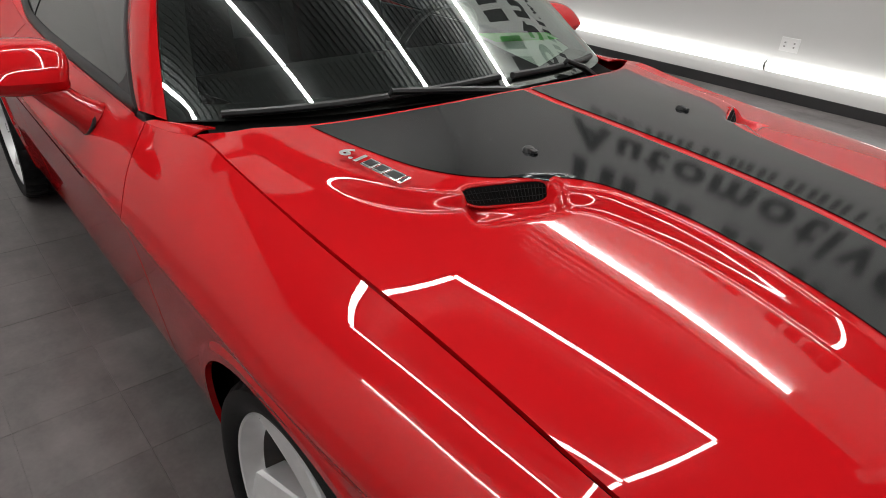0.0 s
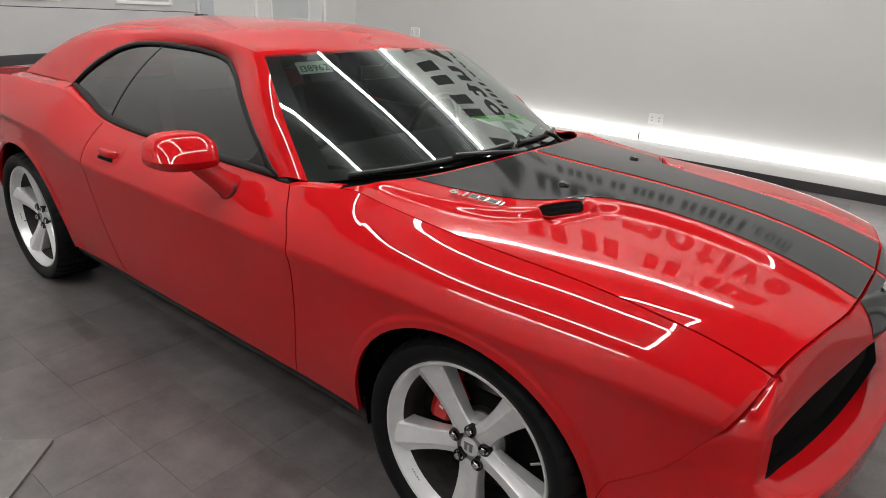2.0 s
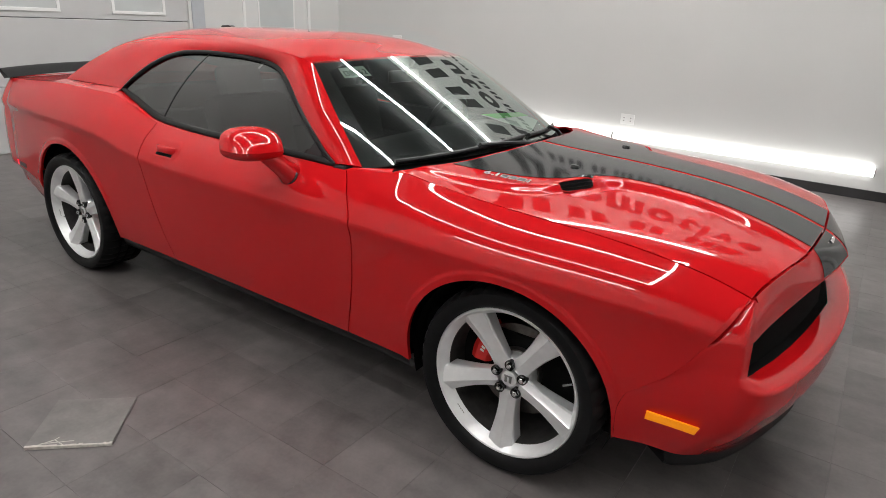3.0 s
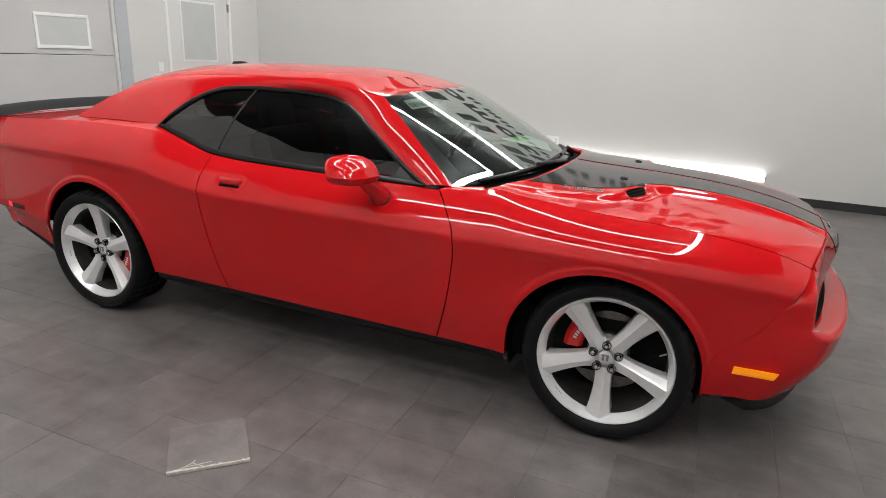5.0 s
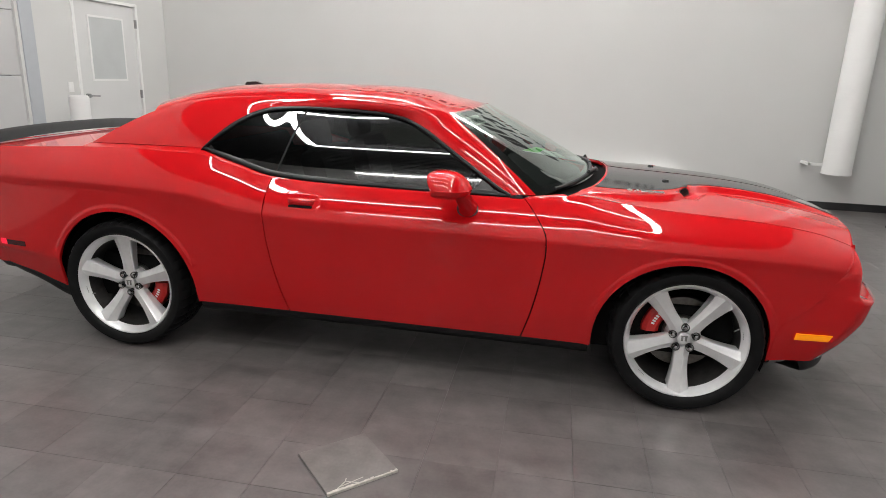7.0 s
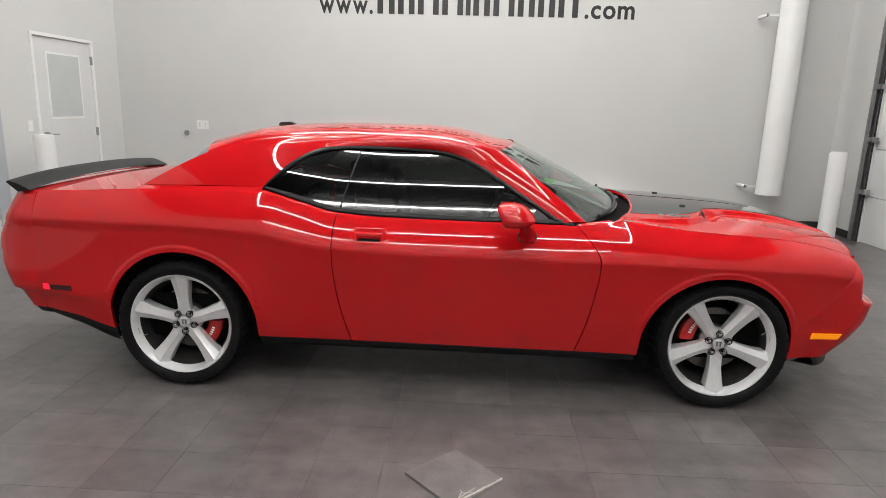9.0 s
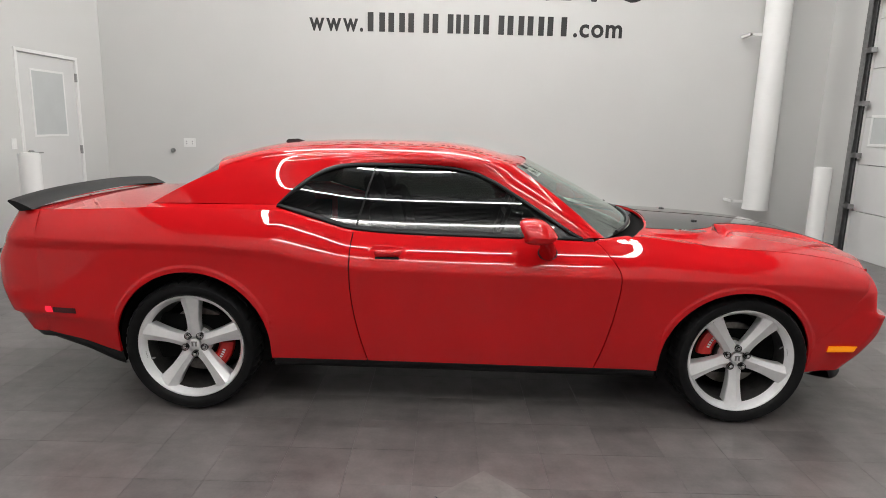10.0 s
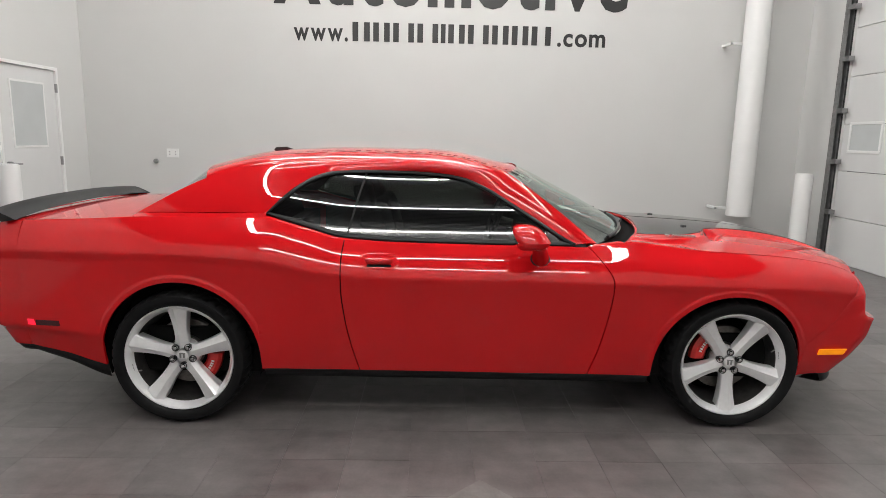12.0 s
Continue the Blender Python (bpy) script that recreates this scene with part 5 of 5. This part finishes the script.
# pipe and bollards
pipe = thing("white_pipe", "large white wrapped pipe standing out from the wall", "pipe")
PX, PY = 4.27, YN - 0.30
bm = bmesh.new()
rod(bm, (PX, PY, 0.505), (PX, PY, ZC), 0.165, 40)
smooth(part("pipe_body", bm, TRIMMAT, pipe), 60)
for z in (0.505, 2.0, 2.86, 4.3):
    bm = bmesh.new()
    rod(bm, (PX, PY, z), (PX, PY, z + 0.05), 0.168, 40)
    smooth(part("pipe_band", bm, TRIMMAT, pipe), 60)
for z in (0.61, 2.88):
    bm = bmesh.new()
    add_box(bm, (PX - 0.33, PY + 0.02, z - 0.018), (PX - 0.14, PY + 0.045, z + 0.018), 0.003)
    add_box(bm, (PX - 0.33, PY + 0.02, z - 0.018), (PX - 0.30, YN + 0.002, z + 0.018), 0.003)
    part("pipe_bracket", bm, TRIMMAT, pipe)
for x, y in ((4.76, 4.08), (-4.64, 2.70)):
    b = thing("bollard", "white painted round bollard standing beside a garage door", "bollard", "bollards by the doors")
    bm = bmesh.new()
    rod(bm, (x, y, 0), (x, y, 1.155), 0.105, 32)
    bmesh.ops.bevel(bm, geom=[e for e in bm.edges if all(v.co.z > 1.1 for v in e.verts)], offset=0.012, segments=2, affect="EDGES")
    smooth(part("post", bm, TRIMMAT, b), 50)
    bm = bmesh.new()
    rod(bm, (x, y, 0), (x, y, 0.012), 0.118, 32)
    part("foot_ring", bm, BASEMAT, b)

# outlets and small wall fittings
def outlet(x, z, y=None):
    o = thing("wall_outlet", "white double power outlet on the wall", "outlet", "outlets on the wall")
    box("plate", (x - 0.085, YN - 0.008, z - 0.062), (x + 0.085, YN + 0.001, z + 0.062), TRIMMAT, o, 0.003)
    for sx in (-0.042, 0.042):
        box("socket", (x + sx - 0.018, YN - 0.011, z - 0.034), (x + sx + 0.018, YN - 0.007, z + 0.034), TRIMMAT, o, 0.002)
        for dz in (-0.017, 0.017):
            box("slot", (x + sx - 0.008, YN - 0.0125, z + dz - 0.006), (x + sx + 0.008, YN - 0.0105, z + dz + 0.006), STEEL, o)


outlet(-3.85, 1.225)
outlet(-0.20, 0.50)
bm = bmesh.new()
rod(bm, (-4.08, YN + 0.001, 1.11), (-4.08, YN - 0.035, 1.11), 0.016, 16)
rod(bm, (-4.08, YN - 0.03, 1.11), (-4.08, YN - 0.055, 1.11), 0.032, 20)
tagged(smooth(part("door_stop", bm, STEEL), 40), "round grey door stop on the wall", "door stop")
sw = thing("light_switch", "white light switch plate on the wall", "switch")
box("plate", (XW - 0.001, 3.04, 1.17), (XW + 0.008, 3.12, 1.29), TRIMMAT, sw, 0.003)
box("rocker", (XW + 0.007, 3.065, 1.20), (XW + 0.012, 3.095, 1.26), TRIMMAT, sw, 0.002)


# ---------------------------------------------------------------- floor tiles
def tile_material(name, color):
    m = material(name, color, 0.30, spec=0.45)
    nt = m.node_tree
    b = nt.nodes["Principled BSDF"]
    co = nt.nodes.new("ShaderNodeNewGeometry")
    info = nt.nodes.new("ShaderNodeObjectInfo")
    n1, n2 = nt.nodes.new("ShaderNodeTexNoise"), nt.nodes.new("ShaderNodeTexNoise")
    n1.inputs["Scale"].default_value, n1.inputs["Detail"].default_value = 2.2, 6
    n2.inputs["Scale"].default_value, n2.inputs["Detail"].default_value, n2.inputs["Roughness"].default_value = 9, 6, 0.55
    nt.links.new(co.outputs["Position"], n1.inputs["Vector"])
    nt.links.new(co.outputs["Position"], n2.inputs["Vector"])
    add = nt.nodes.new("ShaderNodeMath")
    add.operation = "ADD"
    nt.links.new(n1.outputs[0], add.inputs[0])
    nt.links.new(n2.outputs[0], add.inputs[1])
    rnd = nt.nodes.new("ShaderNodeMath")
    rnd.operation = "MULTIPLY_ADD"
    rnd.inputs[1].default_value = 0.30
    both = nt.nodes.new("ShaderNodeMath")
    both.operation = "ADD"
    nt.links.new(info.outputs["Random"], both.inputs[0])
    nt.links.new(co.outputs["Random Per Island"], both.inputs[1])
    wrap = nt.nodes.new("ShaderNodeMath")
    wrap.operation = "FRACT"
    nt.links.new(both.outputs[0], wrap.inputs[0])
    nt.links.new(wrap.outputs[0], rnd.inputs[0])
    # fine stone grain, and pale wiped streaks that run across the joints
    n3, n4 = nt.nodes.new("ShaderNodeTexNoise"), nt.nodes.new("ShaderNodeTexNoise")
    n3.inputs["Scale"].default_value, n3.inputs["Detail"].default_value = 70, 3
    n4.inputs["Scale"].default_value, n4.inputs["Detail"].default_value = 1.0, 5
    lay = nt.nodes.new("ShaderNodeMapping")
    lay.inputs["Rotation"].default_value, lay.inputs["Scale"].default_value = (0, 0, 0.5), (1.6, 14, 1)
    nt.links.new(co.outputs["Position"], n3.inputs["Vector"])
    nt.links.new(co.outputs["Position"], lay.inputs["Vector"])
    nt.links.new(lay.outputs[0], n4.inputs["Vector"])
    total = add
    for noise, share in ((n3, 0.35), (n4, 0.45)):
        step = nt.nodes.new("ShaderNodeMath")
        step.operation = "MULTIPLY_ADD"
        step.inputs[1].default_value = share
        nt.links.new(noise.outputs[0], step.inputs[0])
        nt.links.new(total.outputs[0], step.inputs[2])
        total = step
    nt.links.new(total.outputs[0], rnd.inputs[2])
    ramp = nt.nodes.new("ShaderNodeMapRange")
    ramp.inputs[1].default_value, ramp.inputs[2].default_value = 1.12, 1.98
    ramp.inputs[3].default_value, ramp.inputs[4].default_value = 0.62, 1.36
    nt.links.new(rnd.outputs[0], ramp.inputs[0])
    mul = nt.nodes.new("ShaderNodeVectorMath")
    mul.operation = "SCALE"
    mul.inputs[0].default_value = color
    nt.links.new(ramp.outputs[0], mul.inputs["Scale"])
    nt.links.new(mul.outputs[0], b.inputs["Base Color"])
    rr = nt.nodes.new("ShaderNodeMapRange")
    rr.inputs[1].default_value, rr.inputs[2].default_value = 0.2, 0.8
    rr.inputs[3].default_value, rr.inputs[4].default_value = 0.27, 0.40
    nt.links.new(n1.outputs[0], rr.inputs[0])
    nt.links.new(rr.outputs[0], b.inputs["Roughness"])
    return m


TILE = tile_material("stone_look_tile", (0.131, 0.119, 0.117))
PITCH, TX, TY = 0.305, 0.057, -0.985
bm = bmesh.new()
add_box(bm, (-PITCH / 2 + 0.0005, -PITCH / 2 + 0.0005, -0.006), (PITCH / 2 - 0.0005, PITCH / 2 - 0.0005, 0.0), 0.0003, segs=1)
tile_mesh = bpy.data.meshes.new("tile")
bm.to_mesh(tile_mesh)
bm.free()
tile_mesh.materials.append(TILE)
verts, faces = [], []
src_v = [tuple(v.co) for v in tile_mesh.vertices]
src_f = [tuple(p.vertices) for p in tile_mesh.polygons]
near = []
for i in range(-18, 19):
    for j in range(-28, 22):
        x, y = TX + PITCH * (i + 0.5), TY + PITCH * (j + 0.5)
        if not (XW < x < XE and YS < y < YN):
            continue
        if -2.6 < x < 2.7 and -2.35 < y < -0.9 + 0.31:
            near.append((x, y))
        else:
            base = len(verts)
            verts += [(a + x, b + y, c) for a, b, c in src_v]
            faces += [tuple(k + base for k in f) for f in src_f]
me = bpy.data.meshes.new("tiles")
me.from_pydata(verts, [], faces)
me.materials.append(TILE)
rest = new("tile_field", me)
rest.parent = floor
tagged(rest, kind="stuff")
for x, y in near:
    ob = new("tile", tile_mesh)
    ob.parent = floor
    ob.location = (x, y, random.uniform(-0.0006, 0.0006))

# a loose tile lying across the joints, chipped along one side
LOOSE = tile_material("loose_stone_tile", (0.165, 0.156, 0.150))
loose = thing("loose_tile", "loose grey floor tile with a chipped pale edge", "tile", at=(0.070, -1.690, 0.0))
bm = bmesh.new()
add_box(bm, (-0.15, -0.15, 0.0), (0.15, 0.15, 0.012), 0.001)
slab = part("slab", bm, LOOSE, loose)
bm = bmesh.new()
random.seed(5)
x = -0.15
while x < 0.148:
    w = random.uniform(0.008, 0.03)
    add_box(bm, (x, -0.1535, 0.001), (min(x + w, 0.15), -0.150 + random.uniform(0.002, 0.009), 0.0124))
    x += w
for a, b in (((-0.12, -0.15), (-0.06, -0.115)), ((-0.06, -0.115), (-0.02, -0.148)), ((-0.10, -0.135), (0.01, -0.125)), ((-0.06, -0.115), (-0.05, -0.10))):
    rod(bm, (*a, 0.0118), (*b, 0.0118), 0.0020, 5)
part("chipped_edge", bm, material("pale_chipped_ceramic", (0.55, 0.52, 0.48), 0.8, vary=0.2, scale=60), loose, "pale chipped edge")
loose.rotation_euler = (0, 0, radians(43.5))
